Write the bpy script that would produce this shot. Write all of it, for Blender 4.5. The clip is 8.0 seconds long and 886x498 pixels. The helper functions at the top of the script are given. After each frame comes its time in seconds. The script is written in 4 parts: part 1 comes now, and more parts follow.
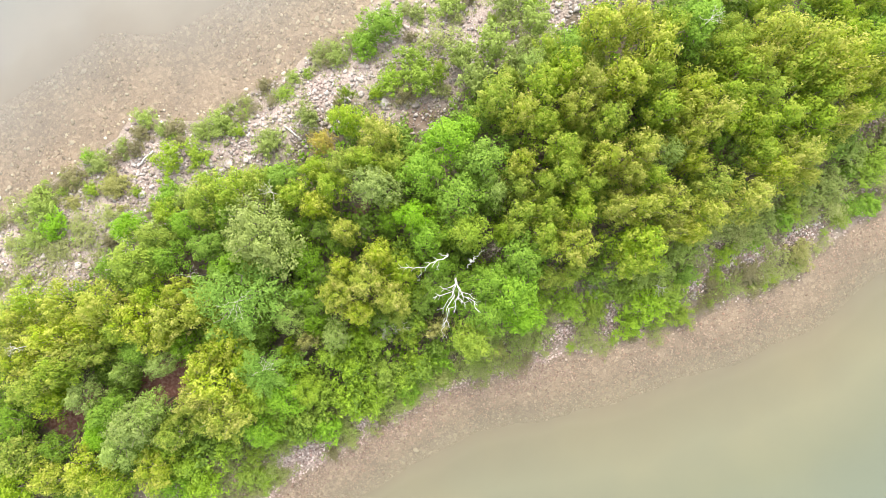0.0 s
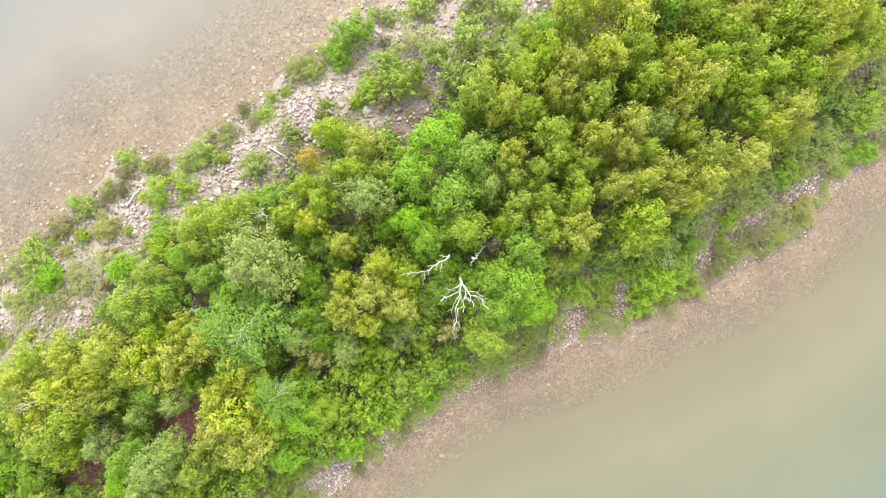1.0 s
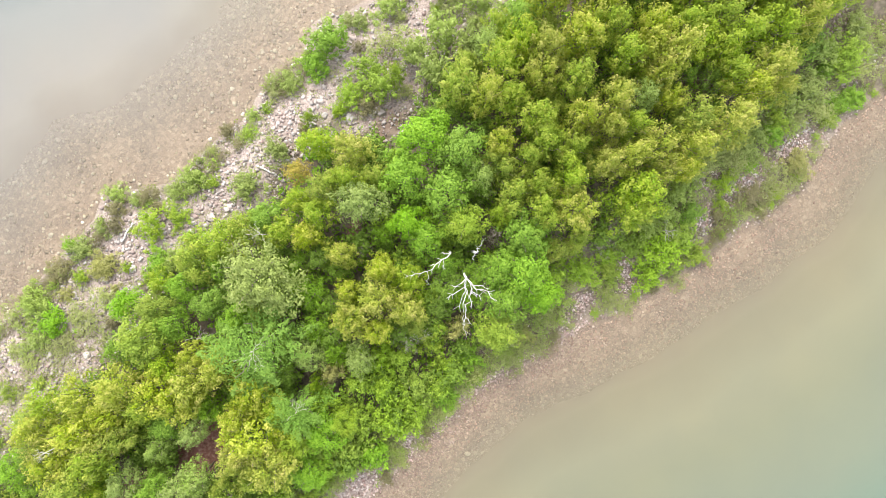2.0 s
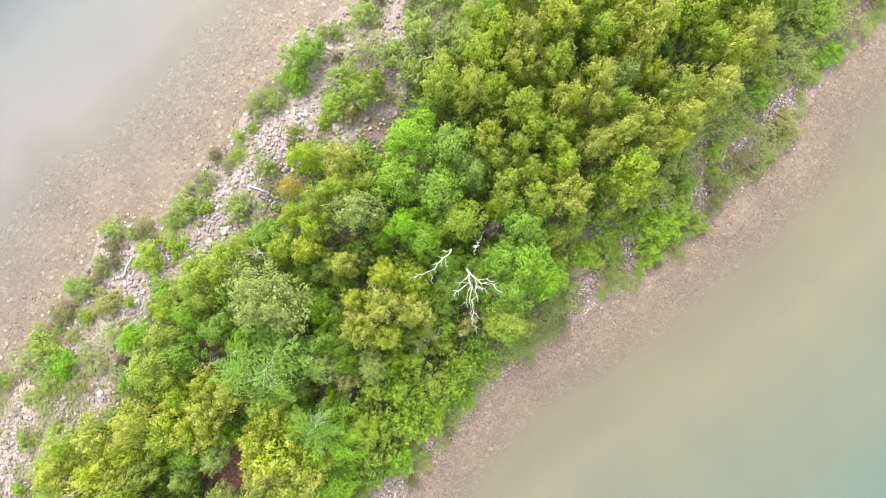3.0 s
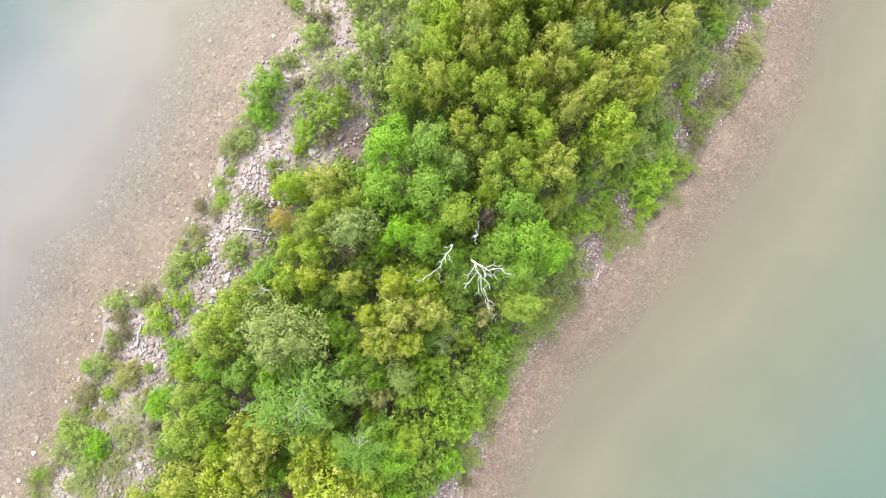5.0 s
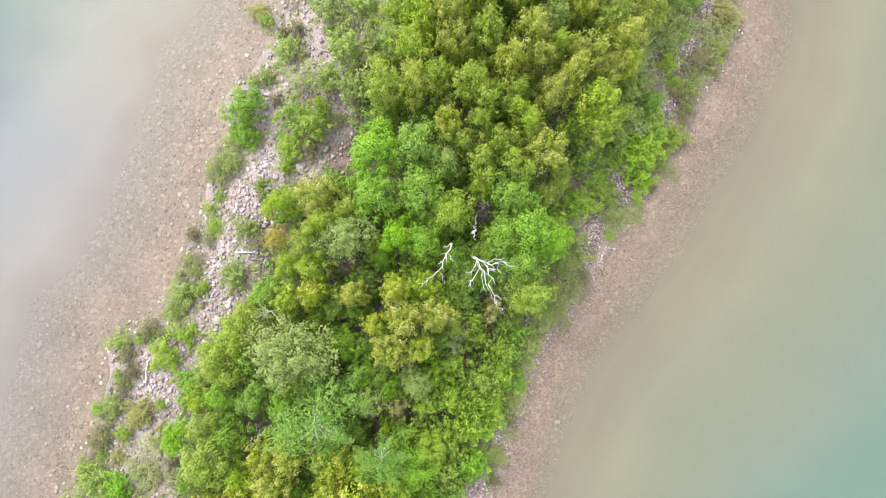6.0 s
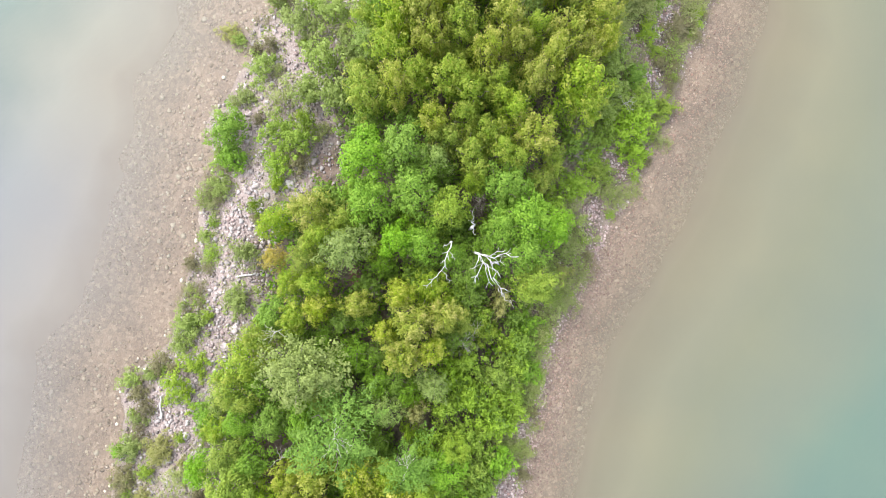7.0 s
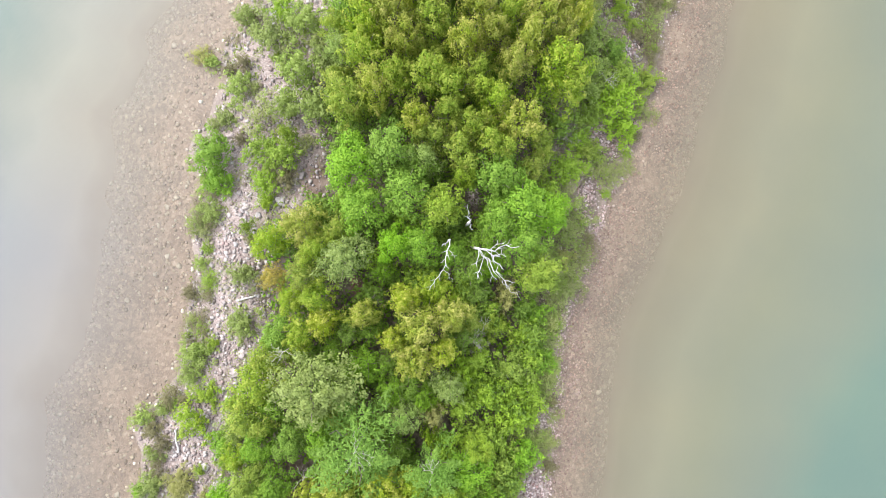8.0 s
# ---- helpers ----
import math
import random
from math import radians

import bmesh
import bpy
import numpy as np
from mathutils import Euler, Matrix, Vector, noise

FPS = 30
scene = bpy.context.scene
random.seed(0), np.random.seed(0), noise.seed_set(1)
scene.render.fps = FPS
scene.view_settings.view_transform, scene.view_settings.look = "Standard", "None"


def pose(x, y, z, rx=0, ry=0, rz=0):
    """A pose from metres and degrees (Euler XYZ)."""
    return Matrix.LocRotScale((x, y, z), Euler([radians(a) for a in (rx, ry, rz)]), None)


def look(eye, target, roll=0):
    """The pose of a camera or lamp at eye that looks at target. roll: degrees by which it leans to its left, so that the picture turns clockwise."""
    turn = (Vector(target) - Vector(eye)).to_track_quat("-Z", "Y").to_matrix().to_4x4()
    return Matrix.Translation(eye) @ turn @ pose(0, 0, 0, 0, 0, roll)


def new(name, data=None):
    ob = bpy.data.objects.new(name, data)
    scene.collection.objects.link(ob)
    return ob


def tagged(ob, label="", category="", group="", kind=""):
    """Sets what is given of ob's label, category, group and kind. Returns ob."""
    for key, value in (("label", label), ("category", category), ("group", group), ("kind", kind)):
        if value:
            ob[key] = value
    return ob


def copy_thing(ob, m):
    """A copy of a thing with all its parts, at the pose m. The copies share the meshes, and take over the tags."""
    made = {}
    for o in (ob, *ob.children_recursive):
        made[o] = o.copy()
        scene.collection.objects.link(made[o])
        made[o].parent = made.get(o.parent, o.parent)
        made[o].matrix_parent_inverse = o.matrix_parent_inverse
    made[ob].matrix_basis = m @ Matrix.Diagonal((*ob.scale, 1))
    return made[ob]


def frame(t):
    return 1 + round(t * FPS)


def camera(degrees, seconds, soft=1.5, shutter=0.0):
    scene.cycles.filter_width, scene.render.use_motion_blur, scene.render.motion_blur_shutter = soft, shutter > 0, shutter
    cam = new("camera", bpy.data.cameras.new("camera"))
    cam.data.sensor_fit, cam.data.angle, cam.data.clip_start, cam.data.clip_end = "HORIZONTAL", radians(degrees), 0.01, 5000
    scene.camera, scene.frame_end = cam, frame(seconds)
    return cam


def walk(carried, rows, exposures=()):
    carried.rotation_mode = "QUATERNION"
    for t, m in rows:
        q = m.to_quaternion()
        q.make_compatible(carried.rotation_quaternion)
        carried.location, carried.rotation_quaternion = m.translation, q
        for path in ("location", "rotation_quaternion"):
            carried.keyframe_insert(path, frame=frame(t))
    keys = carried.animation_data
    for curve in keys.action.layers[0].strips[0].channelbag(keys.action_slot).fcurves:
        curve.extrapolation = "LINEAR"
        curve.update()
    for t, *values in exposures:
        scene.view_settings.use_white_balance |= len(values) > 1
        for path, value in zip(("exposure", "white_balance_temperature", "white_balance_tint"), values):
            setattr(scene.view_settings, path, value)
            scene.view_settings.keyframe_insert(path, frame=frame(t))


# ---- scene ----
cam = camera(75.3, 8.0, soft=0.8)
PATH = [  # seconds, place in metres, turn in degrees
    (0.0, 0.927, 0.271, 46.306, 0.155, 0.001, 4.949),
    (0.5, 0.888, 0.269, 46.01, 0.244, -0.002, 1.198),
    (1.0, 0.859, 0.217, 45.729, 0.334, 0.01, -2.296),
    (1.5, 0.798, 0.123, 45.477, 0.342, -0.016, -5.84),
    (3.0, 0.547, -0.348, 45.422, 0.791, -0.085, -15.681),
    (3.5, 0.384, -0.552, 45.425, 0.965, -0.144, -19.048),
    (4.0, 0.232, -0.674, 45.474, 1.119, -0.182, -22.301),
    (4.5, 0.108, -0.737, 45.511, 1.246, -0.183, -25.415),
    (6.0, 0.029, -0.941, 44.797, 1.567, 0.101, -35.335),
    (6.5, 0.022, -0.997, 44.511, 1.597, 0.279, -38.839),
    (7.0, 0.083, -1.07, 44.2, 1.549, 0.534, -42.203),
    (7.5, 0.082, -1.098, 43.896, 1.517, 0.619, -45.539),
    (8.0, 0.037, -1.074, 43.639, 1.46, 0.578, -48.966),
]
walk(cam, [(t, pose(*row)) for t, *row in PATH], [(0, 2.36, 7100, 6), (4, 2.3, 6650, 9), (8, 2.18, 6400, 10)])

# ---- light ----
world = bpy.data.worlds.new("sky")
scene.world = world
world.use_nodes = True
wn = world.node_tree
sky = wn.nodes.new("ShaderNodeTexSky")
sky.sky_type, sky.sun_disc = "NISHITA", False
sky.sun_elevation, sky.sun_rotation = radians(46), radians(-6)
sky.air_density, sky.dust_density, sky.ozone_density = 1.0, 0.8, 1.5
veil = wn.nodes.new("ShaderNodeHueSaturation")  # thin cloud takes most of the blue out of the sky
veil.inputs["Saturation"].default_value = 0.4
wn.links.new(sky.outputs["Color"], veil.inputs["Color"])
wn.links.new(veil.outputs["Color"], wn.nodes["Background"].inputs["Color"])
wn.nodes["Background"].inputs["Strength"].default_value = 0.15
sun = new("sun", bpy.data.lights.new("sun", "SUN"))
sun.data.energy, sun.data.angle, sun.data.color = 0.78, radians(38), (1.0, 0.96, 0.89)
sun.matrix_world = look((-5, 48, 50), (0, 0, 0))

# ---- plan of the spit: u runs along it, v across ----
AXIS = radians(26)
CA, SA = math.cos(AXIS), math.sin(AXIS)
SHORE_L = np.array([(-75, 2), (-62, 8), (-48, 14.5), (-32, 15.4), (-28, 15.8), (-25, 16.8), (-22.5, 17.2), (-20.5, 17.5), (-18.5, 18.7), (-17, 18.2), (-15.5, 17.6), (-14, 16.7), (-11.5, 16.9), (-9.5, 17.3),
                    (-5, 17.7), (-2.2, 18.7), (0.3, 18.5), (2.5, 20.3), (4, 20.5), (5.5, 19.6), (9, 19.3), (10.3, 20.4), (11.8, 20.0), (13.2, 19.0), (20, 19.4), (40, 21), (55, 17), (68, 9), (78, 3)])
SHORE_R = np.array([(-75, 2), (-62, -7), (-48, -14), (-31, -14.4), (-18, -13.5), (-15, -12.5), (-11.5, -12.3), (-8.5, -11.6), (-5.5, -11.1), (-3.5, -10.6), (0.5, -10.7), (2.8, -11.3),
                    (6, -11.3), (9.2, -11.9), (13.6, -12.2), (18, -12.4), (22.5, -12.4), (26.8, -12.3), (28.8, -11.3), (32.4, -10.0), (36, -9.7), (50, -9), (68, -3), (78, 3)])
TREES_L = np.array([(-62, 3), (-33, 7.3), (-25, 8.0), (-21, 10.4), (-17, 11.2), (-8, 11.2), (-4.6, 13.0), (-1.7, 13.3), (1, 10.4), (5.7, 10.4),
                    (9, 11.9), (15, 12.7), (20, 13.9), (60, 12)])
TREES_R = np.array([(-62, -3), (-28, -9.0), (-17, -9.8), (-11.5, -9.9), (-3.7, -9.4), (2.4, -8.2), (8, -6.5), (13, -6.0), (20, -6.1), (27, -5.6),
                    (33, -3.2), (37, -2.4), (60, -2)])


def vnoise(x, y, size, seed):
    """Smooth value noise of the given cell size, -1 to 1."""
    table = np.random.default_rng(seed).uniform(-1, 1, (64, 64))
    gx, gy = np.asarray(x, float) / size, np.asarray(y, float) / size
    ix, iy = np.floor(gx).astype(int), np.floor(gy).astype(int)
    fx, fy = gx - ix, gy - iy
    fx, fy = fx * fx * (3 - 2 * fx), fy * fy * (3 - 2 * fy)
    a, b = table[ix % 64, iy % 64], table[(ix + 1) % 64, iy % 64]
    c, d = table[ix % 64, (iy + 1) % 64], table[(ix + 1) % 64, (iy + 1) % 64]
    return (a * (1 - fx) + b * fx) * (1 - fy) + (c * (1 - fx) + d * fx) * fy


def to_uv(x, y):
    return x * CA + y * SA, -x * SA + y * CA


def to_xy(u, v):
    return u * CA - v * SA, u * SA + v * CA


def edges(x, y):
    """Distances inside the two waterlines (negative: out in the water)."""
    u, v = to_uv(np.asarray(x, float), np.asarray(y, float))
    wob = 0.3 * vnoise(x, y, 2.3, 3) + 0.25 * vnoise(x, y, 0.9, 4)
    return np.interp(u, *SHORE_L.T) - v + wob, v - np.interp(u, *SHORE_R.T) + wob


def smooth(t):
    t = np.clip(t, 0, 1)
    return t * t * (3 - 2 * t)


def ground_z(x, y):
    dl, dr = edges(x, y)
    land = np.minimum(0.12 * np.clip(dl, 0, 2.5) + 0.45 * smooth((dl - 0.6) / 4) + 0.45 * smooth((dl - 4) / 6), 0.09 * np.clip(dr, 0, 2.5) + 0.5 * smooth((dr - 0.8) / 3.5) + 0.5 * smooth((dr - 3) / 6))
    land = land + 0.10 * vnoise(x, y, 1.7, 5) * smooth(np.minimum(dl, dr) / 2)
    u, _ = to_uv(x, y)
    left = -(0.085 * np.maximum(-dl, 0) + (0.0045 + 0.015 * smooth((u + 12) / 34)) * np.maximum(-dl - 1, 0) ** 2)
    right = -(0.13 * np.maximum(-dr, 0) + 0.16 * np.maximum(-dr - 2.5, 0)) * (1 + 0.45 * smooth((8 - u) / 30))
    out = smooth(np.maximum(-dl, -dr) / 1.5)
    bed = np.maximum(np.minimum(left, right), -7) + 0.05 * vnoise(x, y, 1.3, 6) * out
    return np.where(np.minimum(dl, dr) > 0, np.maximum(land, 0), bed)


def gz(x, y):
    return float(ground_z(np.array([x]), np.array([y]))[0])


# ---- materials ----
def material(name):
    m = bpy.data.materials.new(name)
    m.use_nodes = True
    nt = m.node_tree
    for n in list(nt.nodes):
        nt.nodes.remove(n)
    return m, nt, nt.nodes.new("ShaderNodeOutputMaterial")


def add(nt, kind, **inputs):
    n = nt.nodes.new(kind)
    for k, v in inputs.items():
        n.inputs[k.replace("_", " ")].default_value = v
    return n


def mix(nt, fac, a, b, mode="MIX"):
    n = nt.nodes.new("ShaderNodeMix")
    n.data_type, n.blend_type = "RGBA", mode
    for socket, v in ((n.inputs[0], fac), (n.inputs[6], a), (n.inputs[7], b)):
        if isinstance(v, bpy.types.NodeSocket):
            nt.links.new(v, socket)
        else:
            socket.default_value = (*v, 1) if isinstance(v, tuple) else v
    return n.outputs[2]


def ramp(nt, fac, *stops):
    n = nt.nodes.new("ShaderNodeValToRGB")
    while len(n.color_ramp.elements) < len(stops):
        n.color_ramp.elements.new(0.5)
    for e, (p, c) in zip(n.color_ramp.elements, stops):
        e.position, e.color = p, (*c, 1) if isinstance(c, tuple) else (c, c, c, 1)
    nt.links.new(fac, n.inputs[0])
    return n.outputs[0]


def noise_tex(nt, scale, detail=4.0, coords=None):
    n = add(nt, "ShaderNodeTexNoise", Scale=scale, Detail=detail)
    if coords:
        nt.links.new(coords, n.inputs["Vector"])
    return n.outputs["Fac"]


def leaf_material(name, low, mid, tip, tips=0.5, through_light=0.25):
    """Leaves: shade to shade by leaf and by clump, turning to the tip colour at shoot ends and lobe tops."""
    m, nt, out = material(name)
    geo = nt.nodes.new("ShaderNodeNewGeometry")
    info = nt.nodes.new("ShaderNodeObjectInfo")
    tc = nt.nodes.new("ShaderNodeTexCoord")
    clump = noise_tex(nt, 1.1, 3, tc.outputs["Object"])
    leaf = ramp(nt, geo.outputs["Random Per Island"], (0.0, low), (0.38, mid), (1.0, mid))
    tip_share = nt.nodes.new("ShaderNodeAttribute")
    tip_share.attribute_name = "tip_share"
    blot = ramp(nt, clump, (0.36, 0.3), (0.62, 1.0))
    tip_blot = mix(nt, 1.0, tip_share.outputs["Fac"], blot, "MULTIPLY")
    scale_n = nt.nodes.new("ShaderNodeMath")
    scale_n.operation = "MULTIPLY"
    nt.links.new(tip_blot, scale_n.inputs[0])
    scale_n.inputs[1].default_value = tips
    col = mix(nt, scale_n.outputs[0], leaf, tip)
    hsv = nt.nodes.new("ShaderNodeHueSaturation")
    nt.links.new(col, hsv.inputs["Color"])
    for socket, a, b in (("Hue", 0.493, 0.504), ("Value", 0.88, 1.10), ("Saturation", 0.94, 1.04)):
        mr = nt.nodes.new("ShaderNodeMapRange")
        nt.links.new(info.outputs["Random"], mr.inputs[0])
        mr.inputs[3].default_value, mr.inputs[4].default_value = a, b
        nt.links.new(mr.outputs[0], hsv.inputs[socket])
    bsdf = add(nt, "ShaderNodeBsdfPrincipled", Roughness=0.55)
    bsdf.inputs["Specular IOR Level"].default_value = 0.2
    nt.links.new(hsv.outputs[0], bsdf.inputs["Base Color"])
    tr = nt.nodes.new("ShaderNodeBsdfTranslucent")
    nt.links.new(hsv.outputs[0], tr.inputs["Color"])
    ms = nt.nodes.new("ShaderNodeMixShader")
    ms.inputs[0].default_value = through_light
    nt.links.new(bsdf.outputs[0], ms.inputs[1])
    nt.links.new(tr.outputs[0], ms.inputs[2])
    nt.links.new(ms.outputs[0], out.inputs[0])
    return m


def bark_material(name, dark, light, scale=9.0):
    m, nt, out = material(name)
    tc = nt.nodes.new("ShaderNodeTexCoord")
    col = ramp(nt, noise_tex(nt, scale, 6, tc.outputs["Object"]), (0.3, dark), (0.7, light))
    bsdf = add(nt, "ShaderNodeBsdfPrincipled", Roughness=0.85)
    bump = add(nt, "ShaderNodeBump", Strength=0.5, Distance=0.02)
    nt.links.new(noise_tex(nt, scale * 4, 5, tc.outputs["Object"]), bump.inputs["Height"])
    nt.links.new(bump.outputs[0], bsdf.inputs["Normal"])
    nt.links.new(col, bsdf.inputs["Base Color"])
    nt.links.new(bsdf.outputs[0], out.inputs[0])
    return m


def stone_material(name, shades, per_island):
    """Shore stone: each its own grey, buff or rose, with speckle and stains."""
    m, nt, out = material(name)
    tc = nt.nodes.new("ShaderNodeTexCoord")
    if per_island:
        pick = nt.nodes.new("ShaderNodeNewGeometry").outputs["Random Per Island"]
    else:
        pick = nt.nodes.new("ShaderNodeObjectInfo").outputs["Random"]
    base = ramp(nt, pick, *[(i / (len(shades) - 1), s) for i, s in enumerate(shades)])
    stain = ramp(nt, noise_tex(nt, 2.2, 5, tc.outputs["Object"]), (0.35, 0.72), (0.65, 1.1))
    speck = ramp(nt, noise_tex(nt, 30, 3, tc.outputs["Object"]), (0.3, 0.8), (0.7, 1.12))
    col = mix(nt, 1.0, mix(nt, 1.0, base, stain, "MULTIPLY"), speck, "MULTIPLY")
    bsdf = add(nt, "ShaderNodeBsdfPrincipled", Roughness=0.85)
    bump = add(nt, "ShaderNodeBump", Strength=0.6, Distance=0.03)
    nt.links.new(noise_tex(nt, 12, 6, tc.outputs["Object"]), bump.inputs["Height"])
    nt.links.new(bump.outputs[0], bsdf.inputs["Normal"])
    nt.links.new(col, bsdf.inputs["Base Color"])
    nt.links.new(bsdf.outputs[0], out.inputs[0])
    return m


LEAVES = {
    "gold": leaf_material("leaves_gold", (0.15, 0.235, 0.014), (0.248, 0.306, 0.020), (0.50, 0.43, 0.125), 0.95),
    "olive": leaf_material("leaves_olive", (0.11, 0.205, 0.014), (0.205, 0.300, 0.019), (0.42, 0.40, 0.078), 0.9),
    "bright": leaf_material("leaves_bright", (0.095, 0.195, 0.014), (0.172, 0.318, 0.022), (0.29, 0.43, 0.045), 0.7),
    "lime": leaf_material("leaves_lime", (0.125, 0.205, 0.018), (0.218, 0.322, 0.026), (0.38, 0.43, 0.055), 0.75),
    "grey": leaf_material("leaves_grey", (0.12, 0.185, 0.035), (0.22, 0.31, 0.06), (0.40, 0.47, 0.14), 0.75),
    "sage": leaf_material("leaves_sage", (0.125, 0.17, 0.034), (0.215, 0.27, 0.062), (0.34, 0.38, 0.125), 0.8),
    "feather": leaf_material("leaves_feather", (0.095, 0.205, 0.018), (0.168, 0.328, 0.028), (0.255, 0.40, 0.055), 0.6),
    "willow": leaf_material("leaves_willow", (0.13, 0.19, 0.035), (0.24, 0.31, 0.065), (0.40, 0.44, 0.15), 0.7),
    # shade of the gaps between crowns is partly put into this green
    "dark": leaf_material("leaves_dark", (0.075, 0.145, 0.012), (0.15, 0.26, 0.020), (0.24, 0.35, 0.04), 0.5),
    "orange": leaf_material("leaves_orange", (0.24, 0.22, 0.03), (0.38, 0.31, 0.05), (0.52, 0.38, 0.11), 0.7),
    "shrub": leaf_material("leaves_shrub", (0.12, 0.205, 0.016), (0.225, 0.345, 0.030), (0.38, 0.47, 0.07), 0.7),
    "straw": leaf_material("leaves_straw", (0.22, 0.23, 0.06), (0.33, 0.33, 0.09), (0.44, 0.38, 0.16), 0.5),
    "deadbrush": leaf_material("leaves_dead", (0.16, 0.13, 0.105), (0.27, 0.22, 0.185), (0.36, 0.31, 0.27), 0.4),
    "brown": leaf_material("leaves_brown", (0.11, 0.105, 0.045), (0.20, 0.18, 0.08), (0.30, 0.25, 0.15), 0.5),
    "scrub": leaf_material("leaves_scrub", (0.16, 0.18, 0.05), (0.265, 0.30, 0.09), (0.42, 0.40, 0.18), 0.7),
}
BARK = bark_material("bark", (0.09, 0.07, 0.05), (0.24, 0.20, 0.15))
DEAD = bark_material("dead_wood", (0.36, 0.32, 0.295), (0.72, 0.68, 0.65), 5)
TWIG = bark_material("grey_twigs", (0.24, 0.21, 0.18), (0.50, 0.46, 0.41), 7)
STONE = stone_material("shore_stone", ((0.28, 0.23, 0.21), (0.45, 0.39, 0.36), (0.37, 0.335, 0.315), (0.52, 0.46, 0.425), (0.38, 0.275, 0.245), (0.49, 0.445, 0.415)), False)
GRAVEL = stone_material("gravel_stone", ((0.22, 0.175, 0.155), (0.42, 0.355, 0.325), (0.32, 0.28, 0.26), (0.54, 0.475, 0.44), (0.36, 0.255, 0.225), (0.20, 0.17, 0.155)), True)
BANKSTONE = stone_material("bank_stone", ((0.16, 0.10, 0.085), (0.52, 0.41, 0.36), (0.30, 0.205, 0.175), (0.68, 0.57, 0.52), (0.38, 0.23, 0.195), (0.19, 0.14, 0.12)), True)
ROSESTONE = stone_material("rose_shingle", ((0.30, 0.19, 0.165), (0.52, 0.385, 0.34), (0.38, 0.26, 0.23), (0.62, 0.49, 0.44), (0.44, 0.29, 0.255)), True)
SUNKEN = stone_material("sunken_stone", ((0.62, 0.56, 0.46), (0.72, 0.66, 0.56), (0.80, 0.72, 0.58)), False)
PALESTONE = stone_material("pale_bed_stone", ((0.55, 0.48, 0.38), (0.70, 0.63, 0.52), (0.62, 0.55, 0.44), (0.76, 0.70, 0.58)), True)
BEACHSTONE = stone_material("beach_pebble", ((0.28, 0.175, 0.145), (0.69, 0.53, 0.44), (0.36, 0.24, 0.20), (0.72, 0.59, 0.49), (0.56, 0.36, 0.30), (0.62, 0.47, 0.38)), True)
BEDSTONE = stone_material("bed_stone", ((0.30, 0.235, 0.18), (0.55, 0.46, 0.36), (0.40, 0.325, 0.25), (0.70, 0.61, 0.48), (0.48, 0.37, 0.29)), True)


def ground_material():
    m, nt, out = material("gravel_and_litter")
    tc = nt.nodes.new("ShaderNodeTexCoord")
    pos = tc.outputs["Object"]
    cell = add(nt, "ShaderNodeTexVoronoi", Scale=3.7)
    cell2 = add(nt, "ShaderNodeTexVoronoi", Scale=11.0)
    for c in (cell, cell2):
        nt.links.new(pos, c.inputs["Vector"])
    sepc = nt.nodes.new("ShaderNodeSeparateColor")
    nt.links.new(cell.outputs["Color"], sepc.inputs[0])
    sepd = nt.nodes.new("ShaderNodeSeparateColor")
    nt.links.new(cell2.outputs["Color"], sepd.inputs[0])
    cobble = ramp(nt, sepc.outputs[0], (0, (0.24, 0.20, 0.168)), (0.5, (0.335, 0.28, 0.235)), (0.85, (0.40, 0.34, 0.285)), (1, (0.58, 0.51, 0.42)))
    pebble = ramp(nt, sepd.outputs[0], (0, (0.25, 0.21, 0.175)), (0.6, (0.355, 0.30, 0.255)), (1, (0.54, 0.48, 0.41)))
    bed = mix(nt, 0.45, cobble, pebble)
    patch = noise_tex(nt, 0.35, 5, pos)
    bed = mix(nt, 1.0, bed, ramp(nt, patch, (0.3, (0.86, 0.80, 0.77)), (0.7, (1.16, 1.07, 1.0))), "MULTIPLY")
    shingle = mix(nt, 0.5, ramp(nt, sepd.outputs[1], (0, (0.15, 0.115, 0.10)), (0.5, (0.28, 0.225, 0.20)), (1, (0.54, 0.475, 0.43))), ramp(nt, patch, (0.3, (0.21, 0.145, 0.12)), (0.7, (0.38, 0.295, 0.26))))
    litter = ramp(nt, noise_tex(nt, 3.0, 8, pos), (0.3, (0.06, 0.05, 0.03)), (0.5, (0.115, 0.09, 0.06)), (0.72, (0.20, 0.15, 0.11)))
    needles = ramp(nt, noise_tex(nt, 4.0, 8, pos), (0.3, (0.12, 0.05, 0.036)), (0.5, (0.20, 0.085, 0.063)), (0.72, (0.30, 0.18, 0.14)))
    cover = nt.nodes.new("ShaderNodeAttribute")
    cover.attribute_name = "cover"
    sepa = nt.nodes.new("ShaderNodeSeparateColor")
    nt.links.new(cover.outputs["Color"], sepa.inputs[0])
    col = mix(nt, sepa.outputs[0], bed, shingle)
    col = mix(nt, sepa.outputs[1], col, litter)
    col = mix(nt, sepa.outputs[2], col, needles)
    bsdf = add(nt, "ShaderNodeBsdfPrincipled", Roughness=0.9)
    bump = add(nt, "ShaderNodeBump", Strength=0.4, Distance=0.04)
    nt.links.new(mix(nt, 0.5, cell2.outputs["Distance"], noise_tex(nt, 9, 6, pos)), bump.inputs["Height"])
    nt.links.new(bump.outputs[0], bsdf.inputs["Normal"])
    nt.links.new(col, bsdf.inputs["Base Color"])
    nt.links.new(bsdf.outputs[0], out.inputs[0])
    return m


